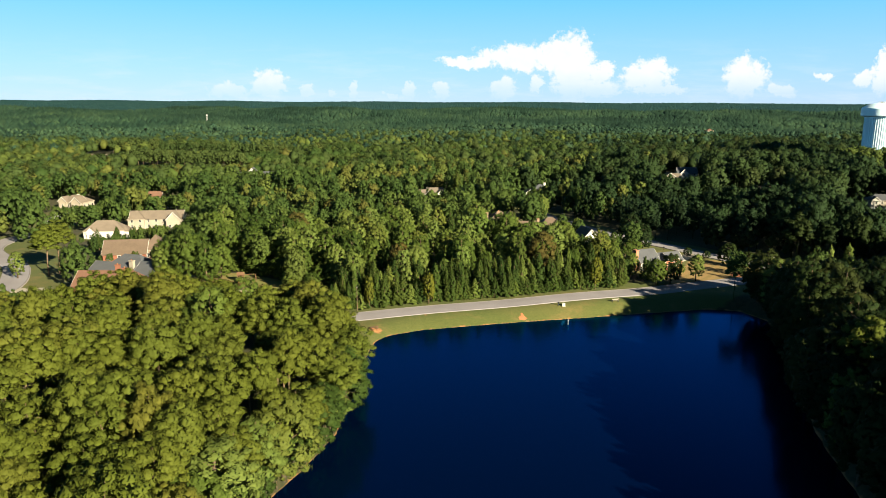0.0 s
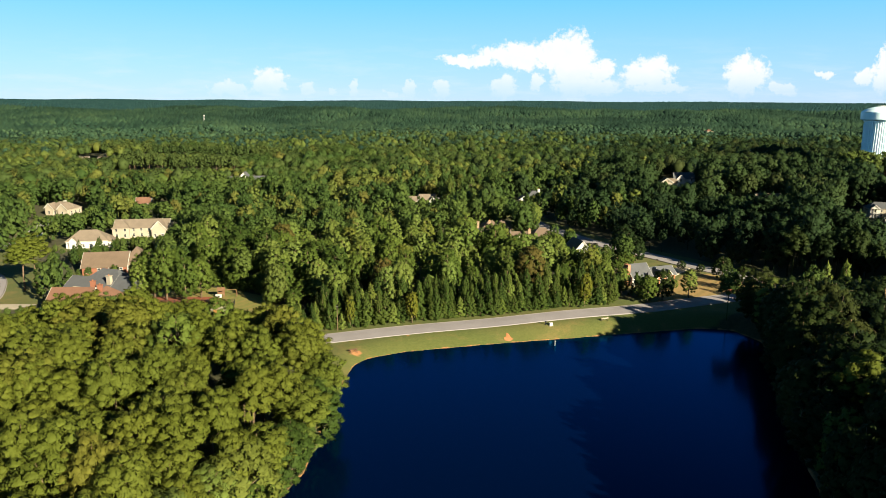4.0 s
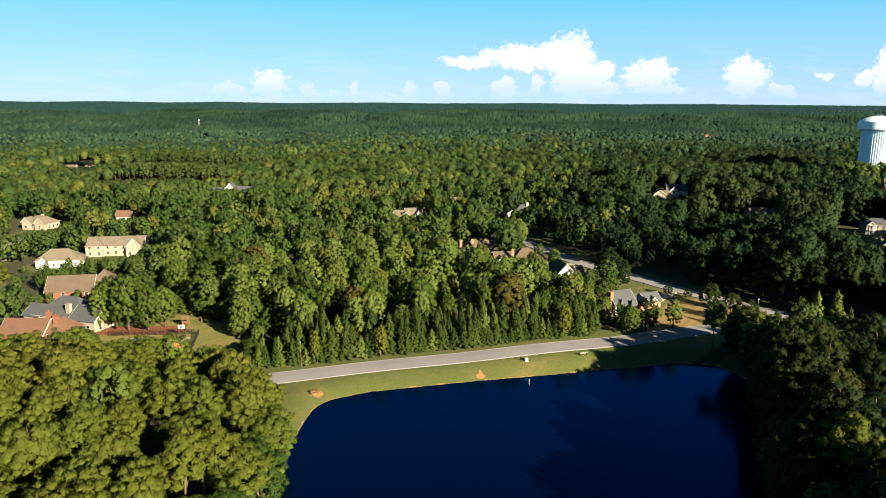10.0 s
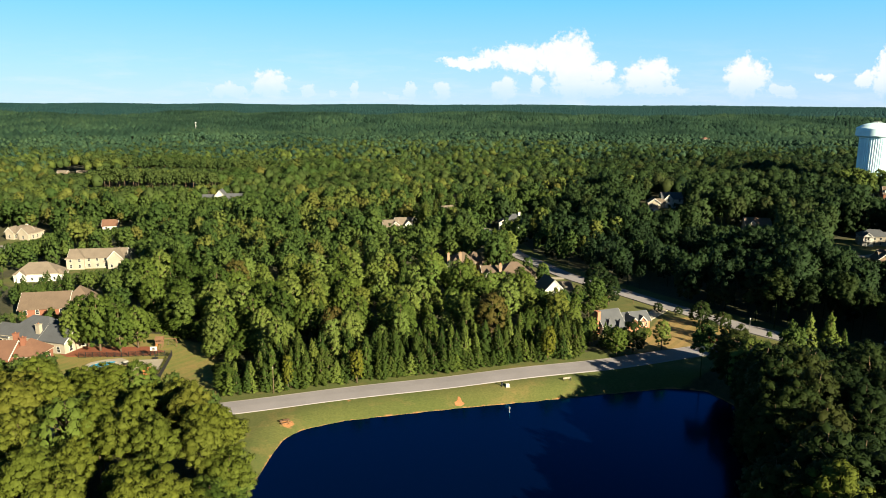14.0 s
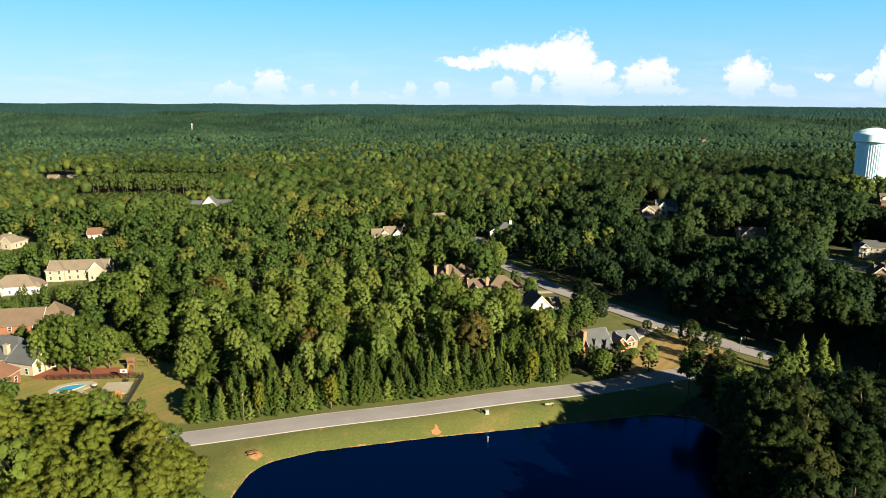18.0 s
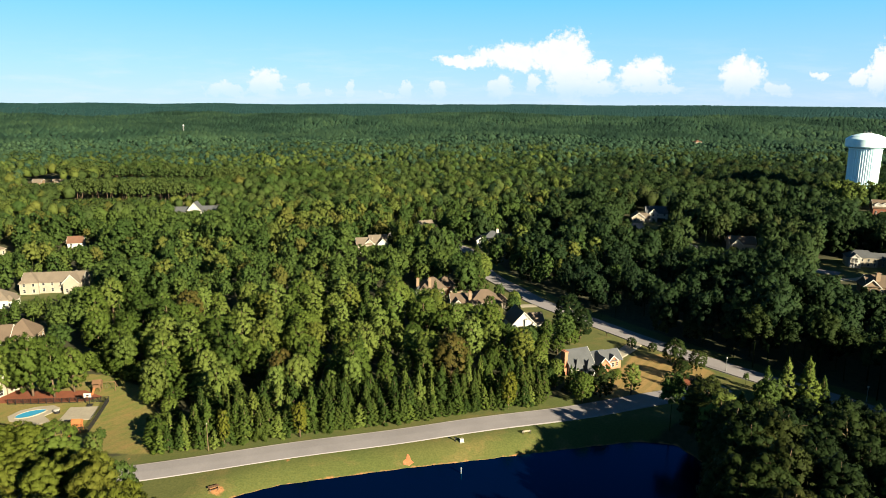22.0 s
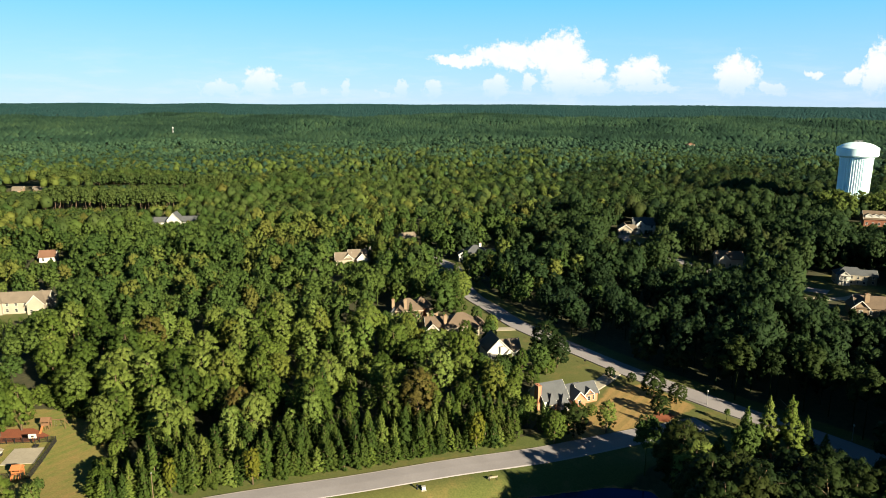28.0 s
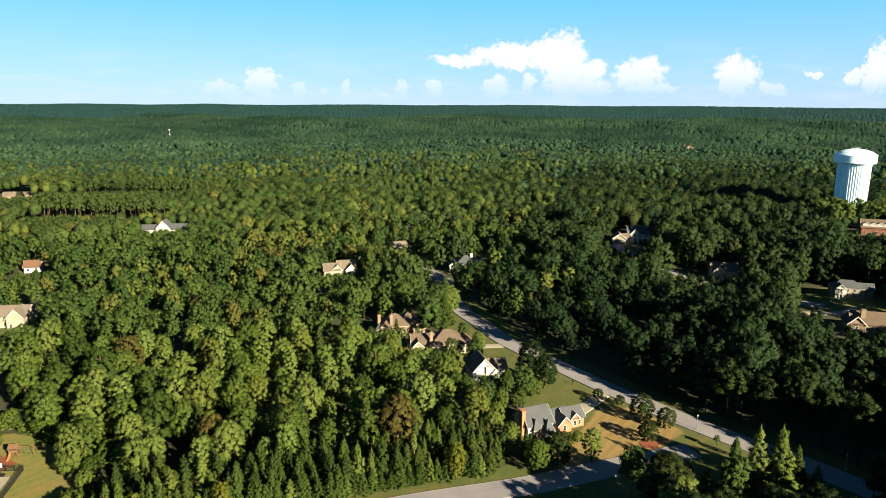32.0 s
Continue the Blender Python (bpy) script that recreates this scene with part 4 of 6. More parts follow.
# single trees
for kind, x, y, h, w in (("yellow", -4, 187.4, 9.5, 1.1), ("yellow", -20.5, 183.2, 10.0, 0.75), ("yellow", 46.5, 201.5, 10.5, 1.1), ("poplar", -12, 199, 14.5, 1.0), ("poplar", 6, 206, 14.5, 1.0), ("shady", 71.3, 207, 10.5, 1.25), ("oval", 80, 209.3, 9.4, 1.5), ("shady", 98.6, 230.7, 9.0, 1.45), ("shady", 96.9, 219.2, 6.4, 1.6), ("shady", 104.0, 226.6, 6.8, 1.5), ("hardwood", 66, 204.6, 9.5, 1.2), ("hardwood", 78.4, 218.5, 3.6, 1.6),
                         ("shady", 95.4, 241.2, 3.4, 1.7), ("shady", 89.8, 244.6, 3.9, 1.6), ("shady", 71.4, 256, 15, 1.3), ("shady", 75, 252.5, 11.5, 1.3), ("hardwood", 70.5, 246.5, 6.2, 1.9), ("oval", 69, 247, 9, 1.2), ("young", 76.5, 218.5, 3.0, 2.0), ("hardwood", 60.5, 213.5, 9, 1.1), ("evergreen", 64, 210.5, 8, 1.1), ("hardwood", 56.5, 219, 9.5, 1.1), ("hardwood", 58, 227, 8, 1.2), ("oval", 60, 234.5, 8.5, 1.3), ("hardwood", 65, 238, 7.5, 1.3), ("hardwood", 57, 241.5, 9, 1.1), ("oval", 63, 247, 9, 1.3), ("young", 66.5, 231, 3.5, 1.5), ("hardwood", 52, 235, 9, 1.2), ("hardwood", 68, 208.5, 6.5, 1.2),
                         ("young", 100.8, 190.6, 9.6, 1.35), ("young", 109.2, 196.0, 13.5, 1.15), ("young", 121.2, 199.2, 14.8, 1.25), ("young", 117, 201.2, 13.9, 1.05), ("young", 128.7, 196.5, 6.5, 1.2), ("young", 125.0, 198.6, 10.0, 1.2), ("russet", 113.5, 197.4, 5.3, 1.4), ("shady", 92.6, 191.5, 12.8, 1.5), ("hardwood", 94.5, 186.8, 9, 1.5), ("evergreen", 100.6, 199.6, 6.5, 0.9), ("evergreen", 98.4, 199.0, 7, 0.9), ("young", 126.3, 186.4, 7, 1.4), ("young", 123.0, 184.0, 6, 1.4), ("young", 112.0, 191.0, 6, 1.2), ("yellow", 137.6, 254.5, 13, 1.0),
                         ("pine", -46, 157.5, 11.5, 1.5), ("pine", -40, 157, 11.5, 1.5), ("pine", -34, 152.6, 12, 1.4), ("pine", -27, 147.5, 13, 1.35), ("pine", -22.5, 143, 13.5, 1.35), ("pine", -52, 160, 12.5, 1.4), ("pine", -58, 162.5, 13.5, 1.35), ("hardwood", -44, 162.5, 8, 1.5), ("hardwood", -19.5, 138.5, 5, 1.5), ("hardwood", -38.9, 211, 8, 1.5), ("hardwood", -45.5, 218.5, 9, 1.4), ("hardwood", -34.1, 207.8, 8, 1.5), ("hardwood", -41, 206.5, 6, 1.6), ("oval", -42, 222, 11, 1.4), ("hardwood", -36, 215.5, 9, 1.4), ("hardwood", -39.5, 200, 6, 1.5), ("oak", -82.5, 214, 18.5, 1.05), ("oak", -76, 213, 15.5, 1.0), ("oak", -72.5, 216.5, 14, 1.05), ("oak", -92.5, 221.5, 15.5, 1.0), ("oak", -90.5, 215.5, 14.5, 1.0), ("oak", -88, 218, 18, 1.05), ("oak", -80, 219, 17, 1.05), ("pine", -132.5, 229, 19, 1.35), ("pine", -134.5, 226, 18, 1.3), ("evergreen", -137, 266, 7.5, 1.3), ("evergreen", -133, 272, 8, 1.3), ("evergreen", -141, 270, 7, 1.3), ("evergreen", -129, 277, 8, 1.3), ("evergreen", -137, 281, 8, 1.3), ("evergreen", -144, 279, 7.5, 1.4), ("evergreen", -124, 284, 8, 1.3), ("evergreen", -133, 289, 7.5, 1.3), ("evergreen", -141, 290, 7, 1.4), ("evergreen", -120, 290, 7, 1.3), ("oval", -142, 221, 10, 1.3), ("yellow", -230, 300, 14, 1.3),
                         ("oak", 56.5, 283, 9, 1.1), ("hardwood", 47, 276, 9, 1.1), ("hardwood", 47.5, 331, 13, 1.3), ("evergreen", 45.5, 338, 15, 1.3), ("evergreen", 45, 312, 15, 1.1), ("evergreen", 40, 318, 16, 1.2), ("hardwood", 46, 325, 13, 1.1), ("evergreen", 27, 297, 9, 1.0), ("evergreen", 8, 392, 20, 1.2), ("evergreen", 13, 396, 18, 1.2)):
    plant(kind, x, y, h, w, "")

# ---- woodland that nobody could count ----


def stand(p, scale, seed):
    """A slow change from stand to stand, 0 to 1."""
    a = sum(np.sin((p[:, 0] * math.cos(q) + p[:, 1] * math.sin(q)) / (scale * m) + seed * q * 3) for q, m in ((0.3, 1.0), (1.4, 1.3), (2.3, 0.8), (2.9, 0.55), (0.9, 0.4)))
    return np.clip(0.5 + a / 5.0, 0, 1)


def wood_stuff(name, spots, heights, widths, templates, label, seed, mats=None):
    """Joins a crown from the templates at each spot into one mesh."""
    r = np.random.default_rng(seed)
    pick = r.integers(0, len(templates), len(spots))
    zs = land(spots[:, 0], spots[:, 1])
    ang, tint = r.uniform(0, 6.28, len(spots)), np.clip(-0.05 + 0.5 * stand(spots, 45, 2) + 0.45 * stand(spots, 150, 5) + r.normal(0, 0.14, len(spots)), 0, 0.995)
    vs, fs, ns, ts, k = [], [], [], [], 0
    for t, (v, f, nv) in enumerate(templates):
        sel = np.where(pick == t)[0]
        if not len(sel):
            continue
        c, s = np.cos(ang[sel])[:, None], np.sin(ang[sel])[:, None]
        hw = (heights[sel] * widths[sel])[:, None]
        x = (v[None, :, 0] * c - v[None, :, 1] * s) * hw + spots[sel, 0][:, None]
        y = (v[None, :, 0] * s + v[None, :, 1] * c) * hw + spots[sel, 1][:, None]
        z = v[None, :, 2] * heights[sel][:, None] + zs[sel][:, None]
        vs.append(np.stack([x, y, z], -1).reshape(-1, 3))
        ns.append(np.stack([nv[None, :, 0] * c - nv[None, :, 1] * s, nv[None, :, 0] * s + nv[None, :, 1] * c, np.repeat(nv[None, :, 2], len(sel), 0)], -1).reshape(-1, 3))
        fs.append((f[None] + (np.arange(len(sel)) * len(v))[:, None, None]).reshape(-1, 3) + k)
        ts.append(np.repeat(tint[sel], len(v)))
        k += len(sel) * len(v)
    me = raw_mesh(name, np.concatenate(vs), np.concatenate(fs), np.concatenate(ns), mats or WOODS, np.concatenate(ts))
    return tagged(new(name, me), label, "trees", kind="stuff")


def with_trunk(vf, kind="pine"):
    v, f, nv = vf
    s = Shape()
    s.tube([(0, 0, -0.05), (0, 0, 0.6)], [0.012, 0.006], 3, False)
    tv = np.array(s.v)
    tf = np.array([[a, b, c] for a, b, c, d in s.f] + [[a, c, d] for a, b, c, d in s.f])
    return np.concatenate([v, tv]), np.concatenate([f, tf + len(v)]), np.concatenate([nv, unit(tv * np.array([1, 1, 0]) + 1e-6)])


def blob(seed, n, size=0.07):
    """A far crown: an uneven dome with clumps over it."""
    r = np.random.default_rng(seed)
    v, f = ICO0
    j = v * np.array([0.24, 0.24, 0.32]) * r.uniform(0.8, 1.12, (len(v), 1)) + np.array([0, 0, 0.6])
    d = unit(r.normal(0, 1, (n, 3)))
    d[:, 2] = np.abs(d[:, 2])
    cv, cf, cn = clumps(d * np.array([0.26, 0.26, 0.34]) * r.uniform(0.85, 1.1, (n, 1)) + np.array([0, 0, 0.6]), d, size, r, d)
    return np.concatenate([j, cv]), np.concatenate([f, cf + len(j)]), np.concatenate([unit(v), cn])


def around_near(p):
    """Outside the stands of single trees."""
    k = np.ones(len(p), bool)
    for poly in (WEST_BANK, BELT, MID_WOOD, EAST_BANK):
        k &= ~in_poly(p[:, 0], p[:, 1], poly)
    return k


def in_wedge(p, slack=60):
    """The land in front of the flight, with a margin."""
    a = np.abs(np.arctan2(p[:, 0] - 20, p[:, 1] + 60))
    return a < radians(41) + slack / (np.hypot(p[:, 0], p[:, 1]) + 1) * 0.3


MID_T = [crown_arrays("broad", 900, 0.0225, 70 + k, 0.45) for k in range(4)] + [crown_arrays("oval", 660, 0.022, 80 + k, 0.45) for k in range(2)] + [with_trunk(crown_arrays("pine", 640, 0.024, 90 + k, 0.5)) for k in range(3)]
MID_NEAR_T = [crown_arrays("broad", 1500, 0.022, 270 + k, 0.7) for k in range(3)] + [with_trunk(crown_arrays("pine", 1500, 0.020, 290 + k, 0.7)) for k in range(4)]
MID_FAR_T = [crown_arrays("broad", 330, 0.035, 170 + k, 0.28) for k in range(4)] + [crown_arrays("oval", 240, 0.035, 180 + k, 0.28) for k in range(1)] + [with_trunk(crown_arrays("pine", 300, 0.032, 190 + k, 0.3)) for k in range(3)]
FAR_T = [blob(100 + k, 70, 0.044) for k in range(6)]
FAINT_T = [blob(140 + k, 14, 0.07) for k in range(6)]


def hump(seed):
    """A crown near the horizon: a low five-sided dome."""
    r = np.random.default_rng(seed)
    a = np.arange(5) * 1.2566
    ring = np.stack([0.5 * np.cos(a), 0.5 * np.sin(a), np.full(5, 0.3)], 1) * r.uniform(0.8, 1.2, (5, 1))
    v = np.concatenate([[(0, 0, 1.0)], ring])
    return v, np.array([(0, 1 + k, 1 + (k + 1) % 5) for k in range(5)]), unit(v * np.array([1, 1, 0.0]) * 1.6 + np.array([0, 0, 0.75]))


VERY_T = [hump(120 + k) for k in range(6)]

p = scatter(-330, 330, 60, 520, 7.5, 21)
r_ = np.hypot(p[:, 0] - 10, p[:, 1] - 20)
mid = p[around_near(p) & in_wedge(p) & (r_ < 480)]
g2 = np.random.default_rng(22)
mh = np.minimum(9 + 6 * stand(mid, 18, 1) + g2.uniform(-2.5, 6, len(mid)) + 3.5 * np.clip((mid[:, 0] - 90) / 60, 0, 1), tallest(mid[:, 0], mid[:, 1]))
keep = (mh > 2.4) & (g2.random(len(mid)) > 0.07)
mid, mh = mid[keep], mh[keep]
mw, rr = g2.uniform(0.85, 1.1, len(mid)), np.hypot(mid[:, 0] - 20, mid[:, 1] - 30)
near_, close = rr < 310, rr < 225
# stands east of the road get the leaf colours darkened for shade
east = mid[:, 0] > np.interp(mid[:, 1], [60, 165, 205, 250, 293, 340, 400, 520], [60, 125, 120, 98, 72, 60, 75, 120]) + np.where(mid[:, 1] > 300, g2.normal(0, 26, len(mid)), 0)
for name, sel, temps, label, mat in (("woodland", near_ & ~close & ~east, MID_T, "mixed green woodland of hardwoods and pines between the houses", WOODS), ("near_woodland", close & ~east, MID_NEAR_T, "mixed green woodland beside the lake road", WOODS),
                                     ("shaded_woodland", near_ & ~close & east, MID_T[3:], "dark green pines and hardwoods beyond the road, colour darkened for shade", SHADY_PINE), ("near_shaded_woodland", close & east, MID_NEAR_T, "dark green pines and hardwoods beside the road, colour darkened for shade", SHADY)):
    wood_stuff(name, mid[sel], mh[sel] * (1.1 if mat in (SHADY, SHADY_PINE) else 1.0), mw[sel], temps, label, 23 + len(name), mat)
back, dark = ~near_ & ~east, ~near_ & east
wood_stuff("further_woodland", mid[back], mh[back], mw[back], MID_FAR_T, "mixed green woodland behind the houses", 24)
wood_stuff("further_shaded_woodland", mid[dark], mh[dark] * 1.1, mw[dark], MID_FAR_T, "dark green pines on rising ground, leaf colour darkened for shade", 26, SHADY_PINE)

p = scatter(-1100, 1200, 250, 1500, 8.6, 31)
r_ = np.hypot(p[:, 0] - 10, p[:, 1] - 20)
far = p[in_wedge(p) & (r_ >= 480) & (r_ < 1450)]
g2 = np.random.default_rng(32)
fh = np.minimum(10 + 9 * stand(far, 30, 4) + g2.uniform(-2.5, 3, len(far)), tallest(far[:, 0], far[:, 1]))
far, fh = far[fh > 2.5], fh[fh > 2.5]
fw, fr_ = g2.uniform(0.95, 1.4, len(far)), np.hypot(far[:, 0] - 10, far[:, 1] - 20)
mixed = fr_ + g2.normal(0, 130, len(far))   # with distance, more trees take the haze-tinted leaf colour
# far stands to the right: shade painted by the darker pine colour
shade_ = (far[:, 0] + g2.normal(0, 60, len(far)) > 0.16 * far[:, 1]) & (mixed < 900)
hazed = ~shade_ & (mixed >= 850) & (g2.random(len(far)) < 0.6 + 0.4 * np.clip((fr_ - 1000) / 400, 0, 1))
olive = ~shade_ & ~hazed & ((g2.random(len(far)) < 0.45) | (mixed >= 850))
leafy = ~shade_ & ~hazed & ~olive
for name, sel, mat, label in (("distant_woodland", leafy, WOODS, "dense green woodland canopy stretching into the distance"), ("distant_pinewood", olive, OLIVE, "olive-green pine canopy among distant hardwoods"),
                              ("distant_dark_pinewood", shade_, SHADY_PINE, "dark green pine canopy rising eastward, leaf colour darkened for shade"), ("distant_conifers", hazed, FARWOODS, "woodland canopy tinted blue-green to read as distance haze")):
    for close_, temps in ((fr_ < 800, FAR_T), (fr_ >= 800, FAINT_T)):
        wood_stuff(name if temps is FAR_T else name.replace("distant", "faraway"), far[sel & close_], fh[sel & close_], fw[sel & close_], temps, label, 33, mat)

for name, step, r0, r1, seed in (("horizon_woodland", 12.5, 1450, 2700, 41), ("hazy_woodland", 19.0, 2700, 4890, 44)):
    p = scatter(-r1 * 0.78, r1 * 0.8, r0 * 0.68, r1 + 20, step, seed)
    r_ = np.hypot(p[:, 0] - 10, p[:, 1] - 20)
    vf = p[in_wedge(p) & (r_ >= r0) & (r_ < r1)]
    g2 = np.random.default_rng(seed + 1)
    wood_stuff(name, vf, (8 + 9 * stand(vf, 55, 3) if r0 < 2000 else 7 + 2 * stand(vf, 90, 3)) + g2.uniform(-2, 3, len(vf)), g2.uniform(0.9, 1.3, len(vf)) * step / 11, VERY_T, "forest reaching to the horizon, leaf colour tinted for haze", seed + 2, FARWOODS if r0 < 2000 else HAZE)
# fill behind the camera's start, made taller on the east to shade that bank
p = scatter(-200, 240, -120, 44, 9.0, 51)
wood_stuff("lakeside_woodland", p, np.where(p[:, 0] > 50, 23.0, 15.0), np.full(len(p), 1.3), FAR_T, "woodland round the near end of the lake", 53)
g2 = np.random.default_rng(58)
rows = np.array([(x + g2.uniform(-1.5, 1.5), y0 + k * 7 + g2.uniform(-2, 2)) for y0, x0, x1 in ((563, -262, -165), (675, -325, -155)) for k in range(4) for x in np.arange(x0, x1, 5.5)])
tall_pines = [crown_arrays("pine", 160, 0.045, 390 + k, 0.25) for k in range(3)]
wood_stuff("planted_pines", rows, g2.uniform(16, 19, len(rows)), np.full(len(rows), 0.85), tall_pines, "rows of planted pines with bare trunks behind a clearing", 59, OLIVE)
stems = Shape()
for x, y in rows:
    z = float(land(x, y))
    stems.tube([(x, y, z - 0.3), (x, y, z + 11)], [0.2, 0.14], 4, False)
tagged(new("planted_trunks", stems.mesh("planted_trunks", BARK)), "bare brown trunks of planted pines", "trees", kind="stuff")
# unseen tall pines, added beside the view to throw shade on the junction
p = scatter(134, 215, 96, 190, 7.5, 55)
p = p[(p[:, 0] > 146) | (p[:, 1] < 172)]
wood_stuff("roadside_pines", p, np.random.default_rng(56).uniform(21, 26, len(p)), np.full(len(p), 1.0), MID_T[6:], "tall dark pines added out of view to shade the junction", 57, SHADY)
p = scatter(295, 350, 480, 508, 7.5, 61)
wood_stuff("tower_pines", p, np.full(len(p), 17.5), np.full(len(p), 1.15), MID_FAR_T, "tall dark pines at the foot of the water tower", 62)

# ---- houses ----
PANES = {}


def window_at(parent, w, h, m, arch=False):
    """A window: white frame with glazing bar, and two dark panes behind it."""
    key = (round(w, 1), round(h, 1))
    if key not in PANES:
        s = Shape()
        t = 0.11
        s.box(-w / 2 - t, -0.06, -t, -w / 2, 0.03, h + t).box(w / 2, -0.06, -t, w / 2 + t, 0.03, h + t)
        s.box(-w / 2, -0.06, h, w / 2, 0.03, h + t).box(-w / 2 - 0.05, -0.10, -t, w / 2 + 0.05, 0.03, 0)
        s.box(-w / 2, -0.05, h / 2 - 0.035, w / 2, 0.0, h / 2 + 0.035)
        p = Shape().box(-w / 2, -0.02, 0, w / 2, 0.02, h)
        PANES[key] = (s.mesh("window", WHITE), p.mesh("pane", GLASS))
    fr, pn = PANES[key]
    win = part("window", fr, parent, m)
    part("pane", pn, win, Matrix.Identity(4))
    return win


def wing(house, u, v, w, d, h, roof="gable", rise=2.6, wall=None, cover=None, turn=0, base=0.0, storeys=None, glaze="sfb", eave=0.45):
    """One block of a house in the house's own axes: w along u, d along v; the ridge runs along u before turning."""
    m = Matrix.Translation((u, v, base)) @ pose(0, 0, 0, 0, 0, turn)
    s = Shape()
    W, D = w / 2, d / 2
    if roof == "gable":
        s.add([(-W, -D, -1.5), (W, -D, -1.5), (W, D, -1.5), (-W, D, -1.5), (-W, -D, h), (W, -D, h), (W, D, h), (-W, D, h), (-W, 0, h + rise - 0.05), (W, 0, h + rise - 0.05)],
              [(0, 1, 5, 4), (2, 3, 7, 6), (1, 2, 6, 9, 5), (3, 0, 4, 8, 7)])
    else:
        s.box(-W, -D, -1.5, W, D, h)
    part("wall", s.mesh("wall", wall or BRICK), house, m)
    e, t = eave, 0.22
    drop = rise / D * e
    if roof == "gable":
        r = Shape()
        for sg in (1, -1):
            y0, z0 = -sg * (D + e), h - drop
            a = [(-W - e, y0, z0), (W + e, y0, z0), (W + e, 0, h + rise), (-W - e, 0, h + rise)]
            b = [(x, y, z + t) for x, y, z in a]
            r.add(a + b, [(3, 2, 1, 0)[::sg], (4, 5, 6, 7)[::sg], (0, 1, 5, 4)[::sg], (1, 2, 6, 5)[::sg], (3, 0, 4, 7)[::sg], (2, 3, 7, 6)[::sg]])
        rf = part("roof", r.mesh("roof", cover or SHINGLE_BROWN), house, m)
        for sx in (-1, 1):
            b = Shape()
            x0 = sx * (W + e)
            for sg in (1, -1):
                q = [(x0, -sg * (D + e), h - drop - 0.25), (x0, 0, h + rise - 0.25), (x0, 0, h + rise + t), (x0, -sg * (D + e), h - drop + t)]
                b.add(q + [(x + sx * 0.08, y, z) for x, y, z in q], [(0, 1, 2, 3), (7, 6, 5, 4), (0, 4, 5, 1), (3, 2, 6, 7), (0, 3, 7, 4)])
            part("bargeboard", b.mesh("bargeboard", WHITE), rf, Matrix.Identity(4))
    else:
        k = max(0.0, W - D)
        a = [(-W - e, -D - e, h - drop), (W + e, -D - e, h - drop), (W + e, D + e, h - drop), (-W - e, D + e, h - drop)]
        kd = max(0.0, D - W)
        top_ = [(-k, -kd, h + rise + t), (k, kd, h + rise + t)] if k or kd else [(0, 0, h + rise + t), (0, 0.01, h + rise + t)]
        lo = [(x, y, z - 0.24) for x, y, z in a]
        r = Shape()
        if kd:
            r.add(a + top_, [(0, 1, 4), (1, 2, 5, 4), (2, 3, 5), (3, 0, 4, 5)])
        else:
            r.add(a + top_, [(0, 1, 5, 4), (1, 2, 5), (2, 3, 4, 5), (3, 0, 4)])
        rf = part("roof", r.mesh("roof", cover or SHINGLE_BROWN), house, m)
        f = Shape()
        f.add(a + lo, [(0, 4, 5, 1), (1, 5, 6, 2), (2, 6, 7, 3), (3, 7, 4, 0), (4, 7, 6, 5)])
        part("fascia", f.mesh("fascia", CONCRETE), rf, Matrix.Identity(4))
    n = storeys or (2 if h > 4.6 else 1)
    for st in range(n):
        z = 0.9 + st * 2.9
        if z + 1.5 > h:
            continue
        for side, length, turn_, off in (("f", w, 0, D), ("s", d, 90, W), ("t", d, -90, W), ("b", w, 180, D)):
            if side not in glaze:
                continue
            cnt = max(1, int(length / 3.3))
            for i in range(cnt):
                c = (i + 0.5) / cnt * length - length / 2
                window_at(house, 1.0, 1.5, m @ pose(0, 0, 0, 0, 0, turn_) @ Matrix.Translation((c, -off - 0.02, z)))
    return m


def chimney(house, u, v, h, w=1.3, d=0.9, mat=None):
    s = Shape().box(-w / 2, -d / 2, 0, w / 2, d / 2, h - 0.3).box(-w / 2 - 0.12, -d / 2 - 0.12, h - 0.3, w / 2 + 0.12, d / 2 + 0.12, h - 0.08)
    ch = part("chimney", s.mesh("chimney", mat or BRICK), house, Matrix.Translation((u, v, 0)))
    part("flue", Shape().tube([(0, 0, h - 0.08), (0, 0, h + 0.3)], [0.16, 0.14], 8).mesh("flue", CLAY), ch)
    return ch


def door_at(house, u, v, turn=0, w=1.0, mat=None, h=2.1):
    s = Shape().box(-w / 2, -0.08, 0, w / 2, 0.02, h)
    dr = part("door", s.mesh("door", mat or TIMBER), house, Matrix.Translation((u, v, 0.05)) @ pose(0, 0, 0, 0, 0, turn))
    f = Shape().box(-w / 2 - 0.12, -0.1, 0, -w / 2, 0.02, h + 0.12).box(w / 2, -0.1, 0, w / 2 + 0.12, 0.02, h + 0.12).box(-w / 2, -0.1, h, w / 2, 0.02, h + 0.12)
    part("door_frame", f.mesh("door_frame", WHITE), dr)
    return dr


def house_at(x, y, turn, label, size=1.0):
    return empty("house", pose(x, y, height(x, y), 0, 0, turn) @ Matrix.Diagonal((size, size, size, 1)), label, "house", "estate houses")


# brick house at the junction, with slate roofs and front gables
h = house_at(65.2, 222.3, 22, "red brick house with steep slate-grey roofs and white gables", 0.80)
wing(h, 5, 3.0, 9.5, 9.5, 3.9, "gable", 4.2, WHITE, SHINGLE_GREY, glaze="fs")
wing(h, 12.5, 3.5, 9, 8.5, 3.0, "gable", 2.8, BRICK, SHINGLE_GREY, glaze="f")
